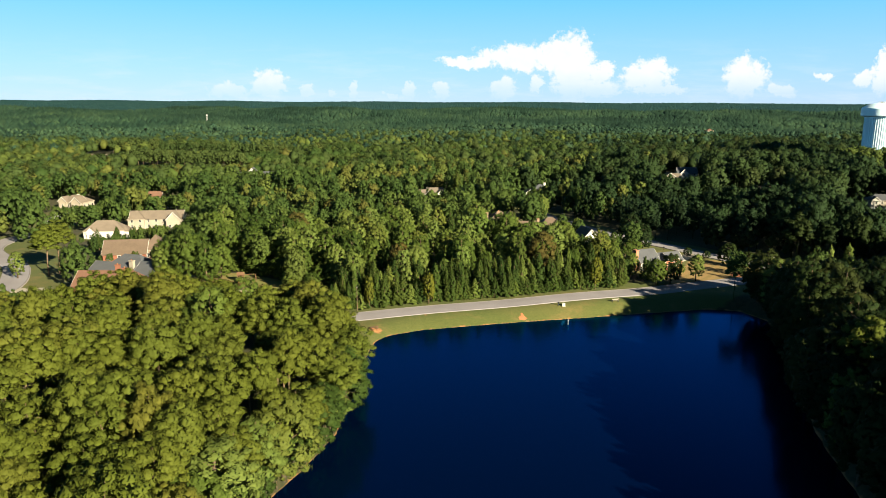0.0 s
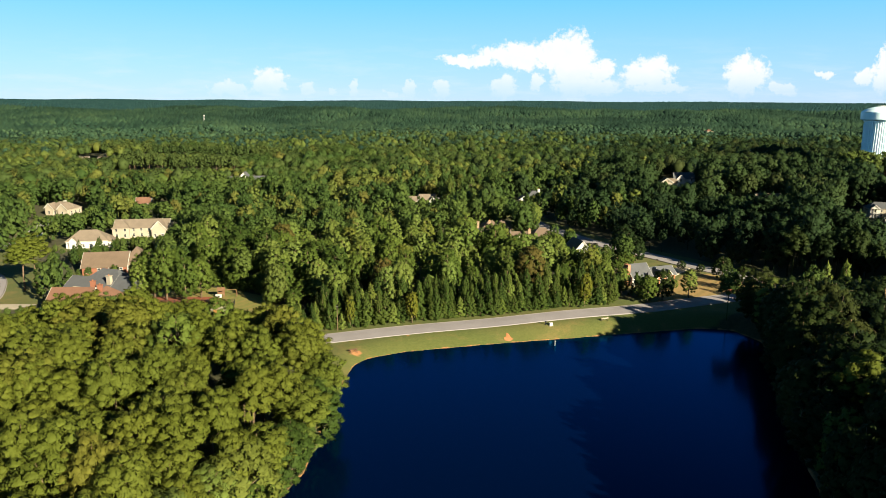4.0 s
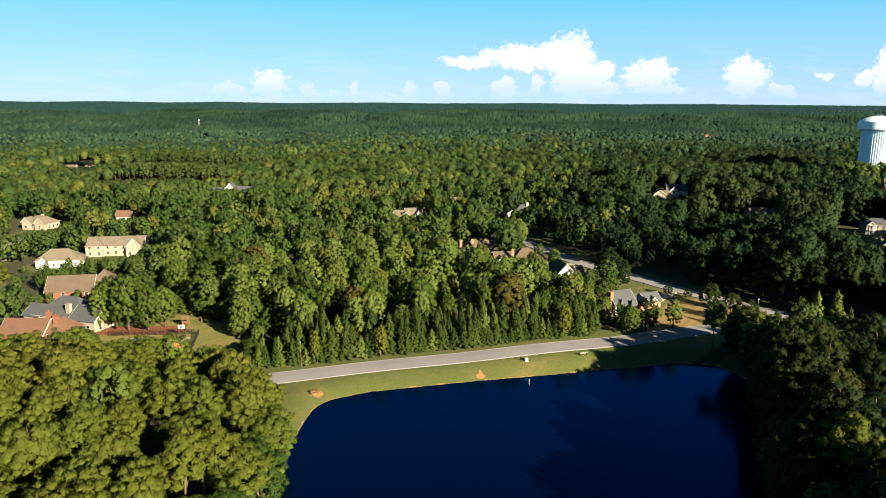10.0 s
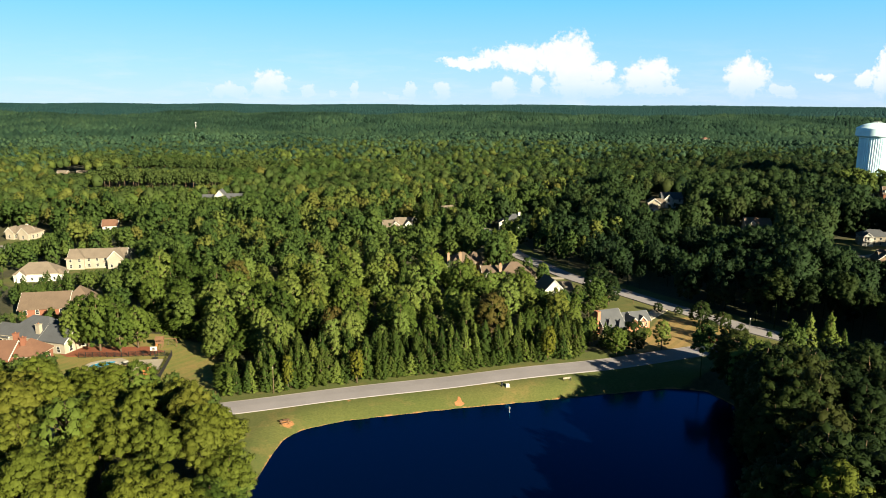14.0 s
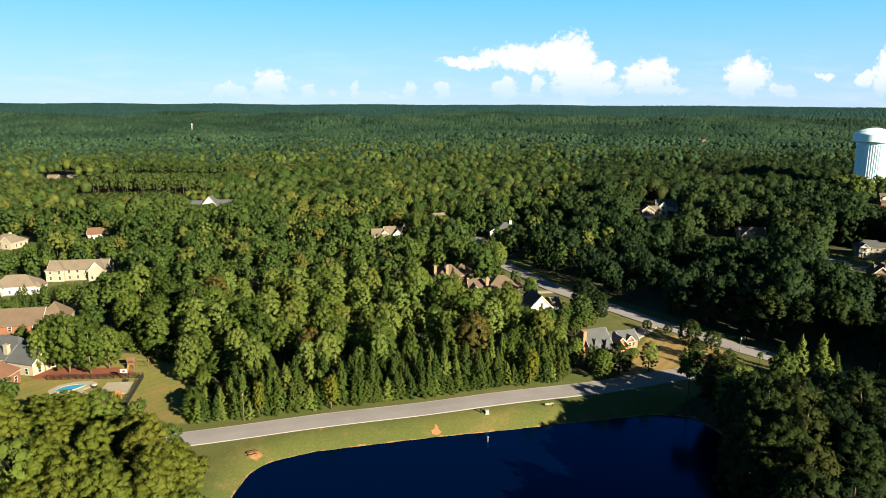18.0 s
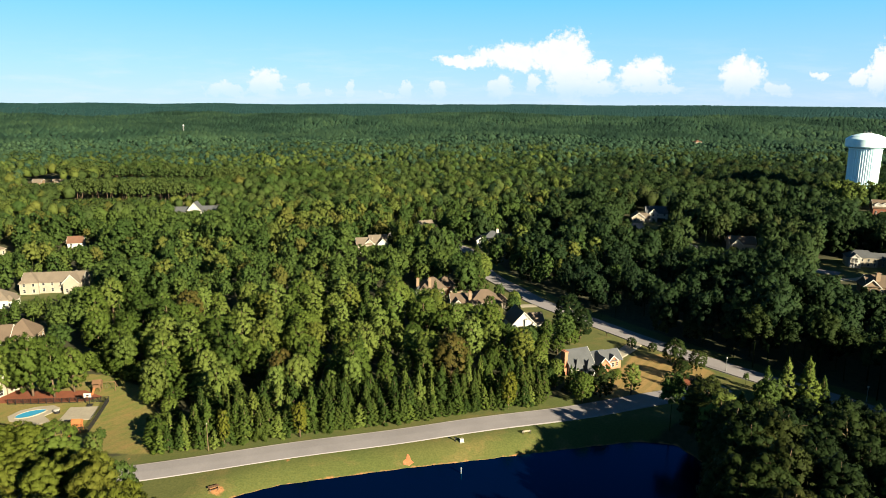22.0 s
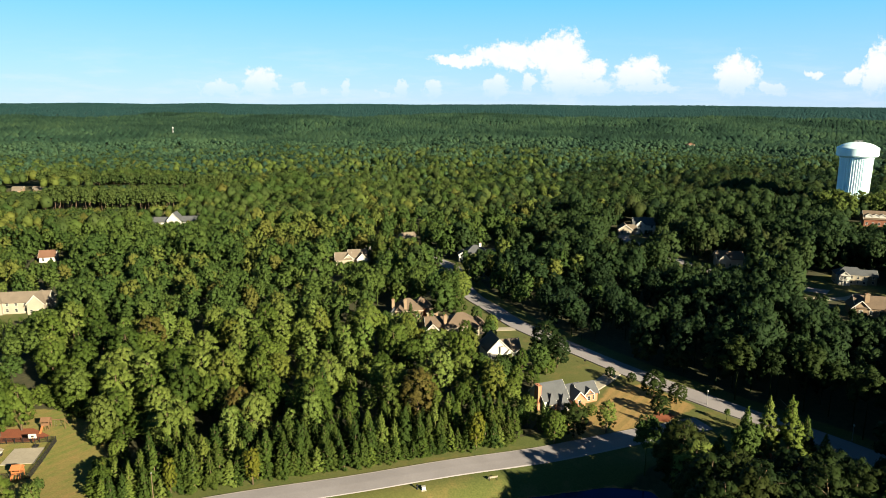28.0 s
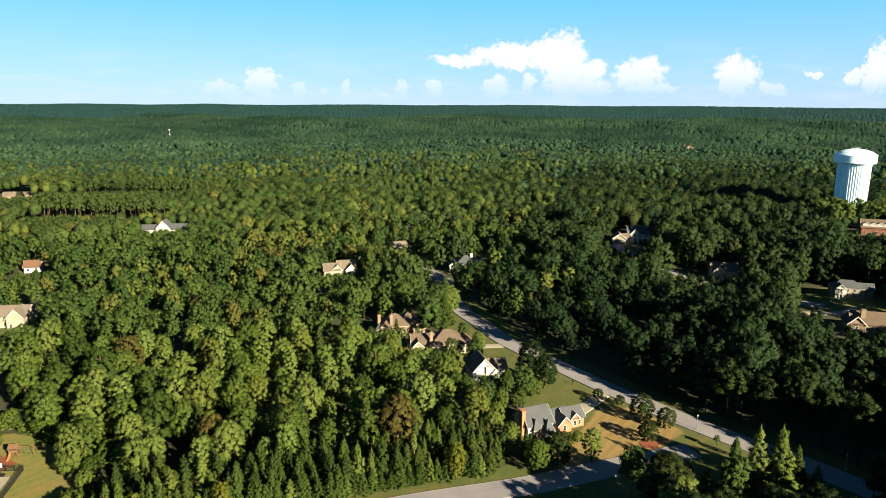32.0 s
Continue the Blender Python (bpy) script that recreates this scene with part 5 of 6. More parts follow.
wing(h, 13.5, -0.6, 5.2, 5.0, 3.0, "gable", 2.6, FACING, SHINGLE_GREY, turn=90, glaze="t")
wing(h, 18.5, 2.0, 7.5, 6.5, 3.4, "gable", 2.8, FACING, SHINGLE_GREY, glaze="fs")
wing(h, 18.5, 0.2, 3.4, 3.2, 3.6, "gable", 1.6, FACING, SHINGLE_GREY, turn=90, glaze="t")
wing(h, 7.2, -2.6, 3.4, 3.4, 2.8, "hip", 3.0, WHITE, SHINGLE_GREY, glaze="fs")
wing(h, 3.2, -1.6, 2.6, 2.4, 3.6, "hip", 2.6, BRICK, SHINGLE_GREY, glaze="f")
chimney(h, -0.6, 1.0, 8.8, 1.3, 2.4, FACING)
door_at(h, 10.6, -0.75)

# white-gabled house
h = house_at(56.0, 262.5, 14, "white gabled house with dark brown shingle roofs beside a lawn", 0.86)
wing(h, 0, 0, 10, 8.6, 4.0, "gable", 4.4, WHITE, SHINGLE_BROWN, turn=90, glaze="t")
wing(h, 6.4, 1.4, 6.5, 6.5, 3.0, "gable", 2.8, WHITE, SHINGLE_TAUPE, glaze="fs")
wing(h, 4.2, -3.4, 3.6, 3.2, 2.7, "gable", 1.4, WHITE, SHINGLE_TAUPE, turn=90, glaze="t")
chimney(h, 1.1, -5.4, 5.6, 1.5, 0.9, WHITE)
part("porch", Shape().box(-3.6, -6.9, -0.4, 0.2, -5.0, 0.05).box(-3.6, -6.9, 2.5, 0.2, -5.0, 2.7).box(-3.55, -6.85, 0.05, -3.35, -6.65, 2.5).box(-1.8, -6.85, 0.05, -1.6, -6.65, 2.5).mesh("porch", WHITE), h, label="white timber back porch")
door_at(h, 6.9, -1.87)

# big cream house with a hipped brown roof
h = house_at(42.5, 287, 8, "large cream house with a hipped brown shingle roof", 0.88)
wing(h, 3.5, 0, 14, 11, 4.6, "hip", 4.0, STUCCO, SHINGLE_BROWN, glaze="fs")
wing(h, 11.0, 2.5, 6, 7.5, 3.4, "hip", 2.4, STUCCO, SHINGLE_BROWN, glaze="fs")
wing(h, -6.5, 1.5, 9, 8, 4.0, "gable", 2.8, STONE, SHINGLE_BROWN, glaze="f")
wing(h, -8.8, -2.2, 6, 4.5, 3.6, "gable", 2.2, STUCCO, SHINGLE_BROWN, turn=90, glaze="t")
chimney(h, -3.2, -2.6, 8.8, mat=STONE)
door_at(h, 2.0, -5.55)

# brown house with two chimneys among trees
h = house_at(25.5, 307, 10, "brown-roofed brick house with two tan chimneys among trees", 0.88)
wing(h, 0, 0, 12, 10, 4.6, "hip", 3.8, STONE, SHINGLE_BROWN, glaze="fst")
wing(h, 6.5, 2.5, 9, 8, 4.6, "hip", 3.4, BRICK, SHINGLE_BROWN, glaze="fs")
wing(h, 10.5, -2.5, 5, 5, 3.2, "hip", 2.2, STONE, SHINGLE_BROWN, glaze="fs")
wing(h, -6.2, -2.5, 3.5, 3.0, 3.6, "hip", 1.4, WHITE, SHINGLE_GREY, glaze="f")
chimney(h, -6.4, 0.6, 8.2, mat=STONE)
chimney(h, -1.6, -4.2, 9.4, mat=STONE)

# two-storey house with linked gables
h = house_at(-8.5, 398, 12, "two-storey taupe house with linked gables at the wood's edge")
wing(h, -3.5, 0, 8, 9, 5.0, "gable", 2.8, STUCCO, SHINGLE_TAUPE, turn=0, glaze="fst")
wing(h, 4.0, 2, 9, 8, 5.6, "gable", 3.0, STUCCO, SHINGLE_TAUPE, glaze="fs")
wing(h, 6.0, -1.5, 6, 5, 5.0, "gable", 2.6, WHITE, SHINGLE_TAUPE, turn=90, glaze="t")
wing(h, -1, -2, 4, 5, 5.0, "gable", 2.4, STUCCO, SHINGLE_TAUPE, turn=90, glaze="t")

h = house_at(19.5, 455, 30, "small tan gabled house half hidden by trees", 0.8)
wing(h, 0, 0, 11, 7, 5.0, "gable", 2.8, STUCCO, SHINGLE_TAUPE, glaze="fst")
wing(h, -2, -2, 4, 5, 4.6, "gable", 2.2, STUCCO, SHINGLE_TAUPE, turn=90, glaze="t")

h = house_at(58, 405, 5, "grey white-trimmed house with a dark slate roof in shade")
wing(h, 0, 0, 12, 9, 5.4, "hip", 3.0, WHITE, SHINGLE_GREY, glaze="fst")
wing(h, 6, 0, 7, 6, 4.0, "gable", 2.2, WHITE, SHINGLE_GREY, glaze="fs")
wing(h, -7, -1, 5, 5, 4.2, "gable", 1.6, WHITE, SHINGLE_GREY, turn=90, glaze="t")
chimney(h, 2, -1, 9.8, mat=WHITE)

# white-gabled house with long slate wings in the woods
h = house_at(-146, 524, 4, "white-gabled house with long slate-grey roof wings in the woods")
wing(h, 0, -1, 9, 9, 5.0, "gable", 5.2, WHITE, SHINGLE_GREY, turn=90, glaze="t")
wing(h, -9, 1, 14, 8, 3.6, "gable", 2.8, WHITE, SHINGLE_GREY, glaze="f")
wing(h, 9.5, 1, 13, 9, 3.8, "gable", 3.2, WHITE, SHINGLE_GREY, glaze="fs")

h = house_at(151, 456, -8, "small tan cottage with a gabled front in tree shade")
wing(h, 0, 0, 8, 7.5, 3.6, "gable", 2.6, STUCCO, SHINGLE_TAUPE, turn=90, glaze="t")
wing(h, 4.5, 2, 5, 7, 3.4, "gable", 2.0, STUCCO, SHINGLE_TAUPE, glaze="f")
h = house_at(164, 461, -8, "dark slate-roofed house with white trim in tree shade")
wing(h, 0, 0, 13, 9, 5.6, "gable", 3.6, WHITE, SHINGLE_GREY, glaze="f")
wing(h, -2.5, -3, 4.5, 5, 5.6, "gable", 2.4, WHITE, SHINGLE_GREY, turn=90, glaze="t")

# two-storey house with a columned porch
h = house_at(222.5, 345, -18, "two-storey house with a columned white porch and grey roof", 0.74)
wing(h, 0, 0, 17, 10, 6.2, "hip", 3.4, STUCCO, SHINGLE_GREY, glaze="fst")
wing(h, 10, 1, 8, 8, 5.4, "gable", 2.8, STONE, SHINGLE_GREY, glaze="fs")
wing(h, -4.5, -4.8, 6.4, 5.4, 6.2, "gable", 2.2, WHITE, SHINGLE_GREY, turn=90, glaze="t")
for k in range(4):
    part("column", Shape().lathe([(0.28, -0.5), (0.28, 0.2), (0.2, 0.3), (0.18, 5.8), (0.28, 5.95), (0.28, 6.15)], 10).mesh("column", WHITE), h, Matrix.Translation((-7.0 + k * 1.7, -9.3, 0)), "white round column")
part("balcony", Shape().box(-7.4, -9.5, 2.9, -1.6, -7.9, 3.1).box(-7.4, -9.5, 3.9, -1.6, -9.4, 4.0).mesh("balcony", WHITE), h)
part("porch_roof", Shape().box(-7.6, -9.7, 6.15, -1.4, -7.7, 6.35).mesh("porch_roof", WHITE), h)

h = house_at(207, 301, -15, "low brown-roofed house with a tall tan chimney")
wing(h, 0, 0, 17, 10, 3.6, "gable", 3.4, STONE, SHINGLE_BROWN, glaze="fst")
wing(h, -7, -1, 8, 6, 3.4, "gable", 2.8, STONE, SHINGLE_BROWN, turn=90, glaze="t")
chimney(h, -4.6, -2.5, 8.6, 1.6, 1.2, STONE)

h = house_at(314, 467, -20, "long brown-roofed house with a row of white dormers")
wing(h, 0, 0, 20, 10, 4.6, "gable", 4.4, BRICK, SHINGLE_BROWN, glaze="fst")
for k in range(5):
    wing(h, -7.6 + k * 3.8, -3.4, 2.2, 3.6, 2.0, "gable", 1.0, WHITE, SHINGLE_BROWN, turn=90, base=4.6, storeys=1, glaze="t", eave=0.2)

h = house_at(182, 379, -10, "tan house half hidden in dark trees")
wing(h, 0, 0, 12, 9, 4.6, "gable", 3.0, STUCCO, SHINGLE_BROWN, glaze="fst")
wing(h, -3, -3, 5, 5, 4.4, "gable", 2.4, STUCCO, SHINGLE_BROWN, turn=90, glaze="t")

# western group
h = house_at(-217, 401, -10, "tan house with a hipped taupe roof and front gables")
wing(h, 0, 0, 15, 10, 4.0, "hip", 3.2, STUCCO, SHINGLE_TAUPE, glaze="fst")
wing(h, 4, -3.5, 6, 6, 4.0, "gable", 3.0, STUCCO, SHINGLE_TAUPE, turn=90, glaze="t")
wing(h, -5, -3.5, 5, 5, 4.4, "gable", 2.4, STUCCO, SHINGLE_TAUPE, turn=90, glaze="t")
chimney(h, 0, 1.5, 7.8, mat=WHITE)
h = house_at(-152.5, 304, 12, "white house with a broad hipped taupe roof", 0.8)
wing(h, 0, 0, 21, 12, 4.6, "hip", 4.6, WHITE, SHINGLE_TAUPE, glaze="fst")
wing(h, -6.5, -5.2, 5, 4, 4.2, "gable", 2.0, WHITE, SHINGLE_TAUPE, turn=90, glaze="t")
wing(h, 10.5, -1, 5, 8, 3.8, "hip", 2.2, WHITE, SHINGLE_TAUPE, glaze="fs")
h = house_at(-139, 328, 10, "long cream house with taupe roofs and a row of dormers", 0.93)
wing(h, 0, 1, 26, 10, 5.4, "gable", 3.4, STUCCO, SHINGLE_TAUPE, glaze="fst")
wing(h, 9, -2.5, 9, 7, 5.2, "gable", 3.8, STUCCO, SHINGLE_TAUPE, turn=90, glaze="t")
wing(h, -9.5, -1.5, 8, 8, 5.8, "hip", 3.6, STUCCO, SHINGLE_TAUPE, glaze="fst")
h = house_at(-118, 254, 12, "brick house with steep brown shingle roofs")
wing(h, -2, 0, 15, 11, 3.0, "gable", 4.2, BRICK, SHINGLE_BROWN, glaze="fst")
wing(h, 8, 2, 9, 10, 4.0, "hip", 4.4, STONE, SHINGLE_BROWN, glaze="fs")
h = house_at(-103.5, 222, -17, "cream house with broad slate-grey hipped roofs")
wing(h, 0, 0, 18, 12, 4.2, "hip", 4.4, STUCCO, SHINGLE_GREY, glaze="fst")
wing(h, 10, -2, 9, 9, 4.0, "gable", 3.2, STUCCO, SHINGLE_GREY, glaze="fs")
wing(h, -10, -2, 6, 8, 3.4, "gable", 2.6, STUCCO, SHINGLE_GREY, glaze="f")
chimney(h, 3.5, -4.5, 8.0, 1.5, 1.1, STUCCO)
h = house_at(-101.5, 201.5, 0, "red brick house with red-brown shingle roofs")
wing(h, -3, 0, 12, 9.5, 4.2, "gable", 3.4, BRICK, SHINGLE_RED, glaze="fst")
wing(h, 5.5, 2, 7, 8, 4.2, "hip", 3.2, BRICK, SHINGLE_RED, glaze="fs")
chimney(h, 2, 1.5, 9.4, mat=BRICK)
chimney(h, 4.5, 0.5, 8.6, mat=BRICK)
h = house_at(-180, 424, 15, "small white house with a red roof among trees")
wing(h, 0, 0, 8, 7, 3.2, "gable", 3.0, WHITE, SHINGLE_RED, glaze="fst")
h = house_at(512, 1335, 10, "distant pale house standing out of the woods")
wing(h, 0, 0, 13, 12, 13, "hip", 3, STUCCO, SHINGLE_RED, glaze="f")
h = house_at(345, 548, 0, "small white pump house with a bright blue roof")
wing(h, 0, 0, 7, 6, 7.0, "hip", 3.0, WHITE, BLUEROOF, glaze="f")
for k, (dx, dy, w) in enumerate(((-12, 10, 12), (6, 14, 16), (-4, -6, 9), (14, -2, 10), (-16, -10, 8))):
    h = house_at(-335 + dx, 668 + dy, 10 + 7 * k, "low pale-roofed building in a clearing")
    wing(h, 0, 0, w * 0.7, 6, 2.8, "gable", 1.4, STONE, SHINGLE_TAUPE, glaze="f")

# ---- water tower ----
def water_tower(x, y):
    m, nt, b = nodes_of("pale_blue_tower_paint")
    f1 = noise_fac(nt, 0.15, 5, 0.6, stretch=(1, 1, 0.25))
    nt.links.new(ramp(nt, f1, [(0.35, (0.46, 0.62, 0.68)), (0.65, (0.53, 0.69, 0.74))]), b.inputs["Base Color"])
    b.inputs["Roughness"].default_value = 0.45
    z0 = height(x, y)
    t = empty("water_tower", pose(x, y, z0), "pale blue water tower with a fluted stem above the trees", "water tower")
    H = 62.5 - z0
    prof = [(10.0, H - 10.6), (12.6, H - 9.7), (13.0, H - 9.2), (13.0, H - 4.3), (12.6, H - 3.7), (9.8, H - 2.0), (6.4, H - 0.8), (3.0, H - 0.15), (0.6, H)]
    part("tank", Shape().lathe(prof, 96).mesh("tank", m, False), t)
    n = 44
    vs = []
    for z, r0 in ((-1.0, 9.4), (H - 10.2, 10.0)):
        for k in range(n * 2):
            a = math.pi * k / n
            r = r0 + (0.32 if k % 2 else -0.32)
            vs.append((r * math.cos(a), r * math.sin(a), z))
    fs = [(k, (k + 1) % (2 * n), 2 * n + (k + 1) % (2 * n), 2 * n + k) for k in range(2 * n)]
    part("fluted_stem", mesh_of("fluted_stem", vs, fs, m), t, label="vertically fluted pale blue steel stem")
    part("collar", Shape().lathe([(10.2, H - 11.4), (10.5, H - 11.2), (10.5, H - 10.5), (10.2, H - 10.3)], 48).mesh("collar", m), t)
    part("hatch", Shape().lathe([(0.9, H - 0.3), (0.9, H + 0.5), (0.6, H + 0.8)], 12).mesh("hatch", STEEL), t)
    rail = Shape()
    for k in range(16):
        a = 2 * math.pi * k / 16
        rail.tube([(2.4 * math.cos(a), 2.4 * math.sin(a), H - 0.2), (2.4 * math.cos(a), 2.4 * math.sin(a), H + 0.8)], [0.05, 0.05], 4)
    rail.tube([(2.4 * math.cos(2 * math.pi * k / 16), 2.4 * math.sin(2 * math.pi * k / 16), H + 0.8) for k in range(17)], [0.05] * 17, 4)
    part("guard_rail", rail.mesh("guard_rail", STEEL), t)


water_tower(327.0, 520.5)

# distant mast
mz = height(-499, 1463)
mast = empty("radio_mast", pose(-499, 1463, mz), "slim pale radio mast above distant woods", "mast")
lat = Shape()
for k in range(3):
    a = 2.09 * k
    lat.tube([(1.6 * math.cos(a), 1.6 * math.sin(a), 0), (0.7 * math.cos(a), 0.7 * math.sin(a), 36 - mz)], [0.22, 0.18], 5)
part("lattice", lat.mesh("lattice", STEEL), mast)
part("antenna_head", Shape().lathe([(1.5, 32 - mz), (1.9, 34 - mz), (1.5, 36 - mz)], 8).mesh("antenna_head", STEEL), mast, label="pale panel antennas")


# ---- street furniture ----
def lamp_post(x, y, h=4.4):
    t = empty("street_lamp", pose(x, y, height(x, y)), "slim grey street lamp with a lantern head", "street lamp", "street lamps")
    part("base", Shape().lathe([(0.18, -0.2), (0.18, 0.4), (0.09, 0.55)], 8).mesh("base", STEEL), t)
    part("pole", Shape().tube([(0, 0, 0.4), (0, 0, h - 0.5)], [0.09, 0.065], 8).mesh("pole", STEEL), t)
    part("lantern", Shape().lathe([(0.08, h - 0.55), (0.2, h - 0.4), (0.24, h - 0.1), (0.1, h)], 8).mesh("lantern", WHITE), t, label="pale lantern head")


for x, y in ((112.3, 226), (75.5, 273), (140.5, 205)):
    lamp_post(x, y)

pole = empty("utility_pole", pose(-23.7, 181.6, height(-23.7, 181.6)), "slim weathered timber pole on the verge", "pole")
part("shaft", Shape().tube([(0, 0, -0.3), (0, 0, 6.6)], [0.11, 0.07], 8).mesh("shaft", BARK), pole)
part("cap", Shape().lathe([(0.16, 6.55), (0.16, 6.75), (0.05, 6.85)], 8).mesh("cap", STEEL), pole)

zb = height(34, 184.8)
box = empty("utility_box", pose(34, 184.8, zb, 0, 0, 14) @ Matrix.Diagonal((0.75, 0.75, 0.75, 1)), "white utility cabinet on the dam's grass", "utility box")
part("cabinet", Shape().box(-0.55, -0.4, 0, 0.55, 0.4, 1.0).mesh("cabinet", WHITE), box)
part("lid", Shape().box(-0.6, -0.45, 1.0, 0.6, 0.45, 1.1).mesh("lid", WHITE), box)
part("plinth", Shape().box(-0.75, -0.6, -0.2, 0.75, 0.6, 0.06).mesh("plinth", CONCRETE), box)
val = empty("valve_post", pose(32.6, 184.9, height(32.6, 184.9)), "short dark valve post beside the cabinet", "post")
part("post", Shape().tube([(0, 0, -0.2), (0, 0, 0.9)], [0.16, 0.16], 8).mesh("post", IRON), val)
part("handwheel", Shape().lathe([(0.3, 0.9), (0.32, 0.95), (0.3, 1.0)], 12).mesh("handwheel", IRON), val)

standpipe = empty("overflow_standpipe", pose(33.6, 174.8, 0.4), "pale overflow standpipe standing in the lake", "standpipe")
part("pipe", Shape().tube([(0, 0, 0), (0, 0, 3.3)], [0.16, 0.16], 12).mesh("pipe", STEEL), standpipe)
part("trash_rack", Shape().lathe([(0.24, 2.9), (0.24, 3.2), (0.1, 3.35)], 10).mesh("trash_rack", STEEL), standpipe)


def picnic_table(x, y, turn):
    t = empty("picnic_table", pose(x, y, height(x, y), 0, 0, turn), "brown timber picnic table with benches on bare clay", "table")
    for k in range(5):
        part("top_board", Shape().box(-1.1, -0.42 + k * 0.17, 0.72, 1.1, -0.27 + k * 0.17, 0.76).mesh("top_board", TIMBER), t)
    for s_ in (-1, 1):
        part("bench_board", Shape().box(-1.1, s_ * 0.75 - 0.14, 0.42, 1.1, s_ * 0.75 + 0.14, 0.46).mesh("bench_board", TIMBER), t)
        for x0 in (-0.8, 0.8):
            part("leg", Shape().tube([(x0, s_ * 0.7, -0.05), (x0, s_ * 0.25, 0.72)], [0.06, 0.06], 4).mesh("leg", TIMBER), t)
    for x0 in (-0.8, 0.8):
        part("brace", Shape().box(x0 - 0.04, -0.85, 0.36, x0 + 0.04, 0.85, 0.42).mesh("brace", TIMBER), t)


picnic_table(-17.5, 166.2, 30)


def park_bench(x, y, turn):
    t = empty("bench", pose(x, y, height(x, y), 0, 0, turn), "pale grey timber bench facing the lake", "bench")
    for k in range(3):
        part("seat_slat", Shape().box(-1.1, -0.3 + k * 0.17, 0.44, 1.1, -0.16 + k * 0.17, 0.48).mesh("seat_slat", CONCRETE), t)
    for k in range(2):
        part("back_slat", Shape().box(-1.1, 0.24, 0.6 + k * 0.2, 1.1, 0.28, 0.74 + k * 0.2).mesh("back_slat", CONCRETE), t)
    for x0 in (-0.9, 0.9):
        part("leg", Shape().box(x0 - 0.05, -0.28, -0.1, x0 + 0.05, -0.2, 0.44).box(x0 - 0.05, 0.2, -0.1, x0 + 0.05, 0.28, 0.95).mesh("leg", IRON), t)


park_bench(49.5, 188.6, 195)


def mailbox(x, y, turn):
    t = empty("mailbox", pose(x, y, height(x, y), 0, 0, turn), "small dark mailbox on a post at the kerb", "mailbox", "mailboxes")
    part("post", Shape().box(-0.06, -0.06, -0.2, 0.06, 0.06, 1.0).mesh("post", TIMBER), t)
    part("box", Shape().box(-0.16, -0.3, 1.0, 0.16, 0.3, 1.32).mesh("box", IRON), t)


for x, y in ((84.5, 255.5), (61.2, 298.5), (-152, 243)):
    mailbox(x, y, 35)

# ---- the back garden with pool and court ----
pad("court", [(-68.4, 206.5), (-67.2, 198.6), (-59.6, 199.6), (-61.2, 207.2)], CONCRETE, "pale concrete half basketball court", "court", 0.14)
pad("pool_deck", [(-81.5, 201), (-79.5, 198.4), (-75.5, 197.4), (-73.8, 196.2), (-71, 196.6), (-69.2, 198.4), (-70.6, 200), (-72.4, 201.4), (-71.2, 204), (-70.8, 206.2), (-73.4, 207.8), (-77.5, 206.8), (-80.5, 204.6)], CONCRETE, "tan concrete deck round the pool", "deck", 0.12)
pad("mulch_bed", [(-96, 214), (-90, 209.5), (-78, 209.5), (-66, 210.5), (-63.5, 213.5), (-70, 217.5), (-80, 217), (-92, 219)], MULCH, "red pine-straw bed beneath tall trees", "bed", 0.08)
pad("mulch_bed_2", [(95, 216), (98, 215.6), (101, 219), (100, 221.5), (96.5, 221), (94.5, 218.5)], MULCH, "red pine-straw bed round a young tree", "bed", 0.08)
pad("mulch_bed_3", [(113, 197), (117, 193.5), (123, 190.5), (124, 193), (119, 198), (115, 200)], MULCH, "red pine-straw bed under roadside trees", "bed", 0.08)

pad("clay_patch", [(20.9, 177.6), (22.2, 177.5), (23.1, 178.3), (22.5, 178.9), (22.0, 180.2), (21.5, 180.3), (21.4, 179.1), (20.7, 178.4)], CLAY, "patch of bare orange clay on the bank", "clay", 0.05)
pool = empty("swimming_pool", pose(-76.4, 202.6, height(-76.4, 202.6) + 0.16, 0, 0, 40) @ Matrix.Diagonal((0.72, 0.78, 1, 1)), "kidney-shaped swimming pool with pale turquoise water", "pool")
ring = [(4.4 * math.cos(a) * (1 + 0.12 * math.cos(2 * a)), 2.3 * math.sin(a) * (1 - 0.16 * math.cos(a))) for a in (2 * math.pi * k / 28 for k in range(28))]
part("water", mesh_of("water", [(x, y, 0.06) for x, y in ring], [tuple(range(28))], POOL), pool)
cv = [(x * f_, y * f_, z) for f_, z in ((1.0, -0.3), (1.0, 0.14), (1.1, 0.14), (1.1, -0.3)) for x, y in ring]
part("coping", mesh_of("coping", cv, [(r * 28 + k, r * 28 + (k + 1) % 28, (r + 1) * 28 + (k + 1) % 28, (r + 1) * 28 + k) for r in range(3) for k in range(28)], CONCRETE), pool)
cover = empty("spa", pose(-70.2, 203.4, height(-70.2, 203.4) + 0.1) @ Matrix.Diagonal((0.7, 0.7, 0.8, 1)), "round white covered spa tub beside the pool", "spa")
part("tub", Shape().lathe([(1.0, -0.1), (1.05, 0.8), (0.95, 0.85)], 16).mesh("tub", IRON), cover)
part("lid", Shape().lathe([(1.08, 0.85), (1.08, 0.95), (0.3, 1.02)], 16).mesh("lid", WHITE), cover)


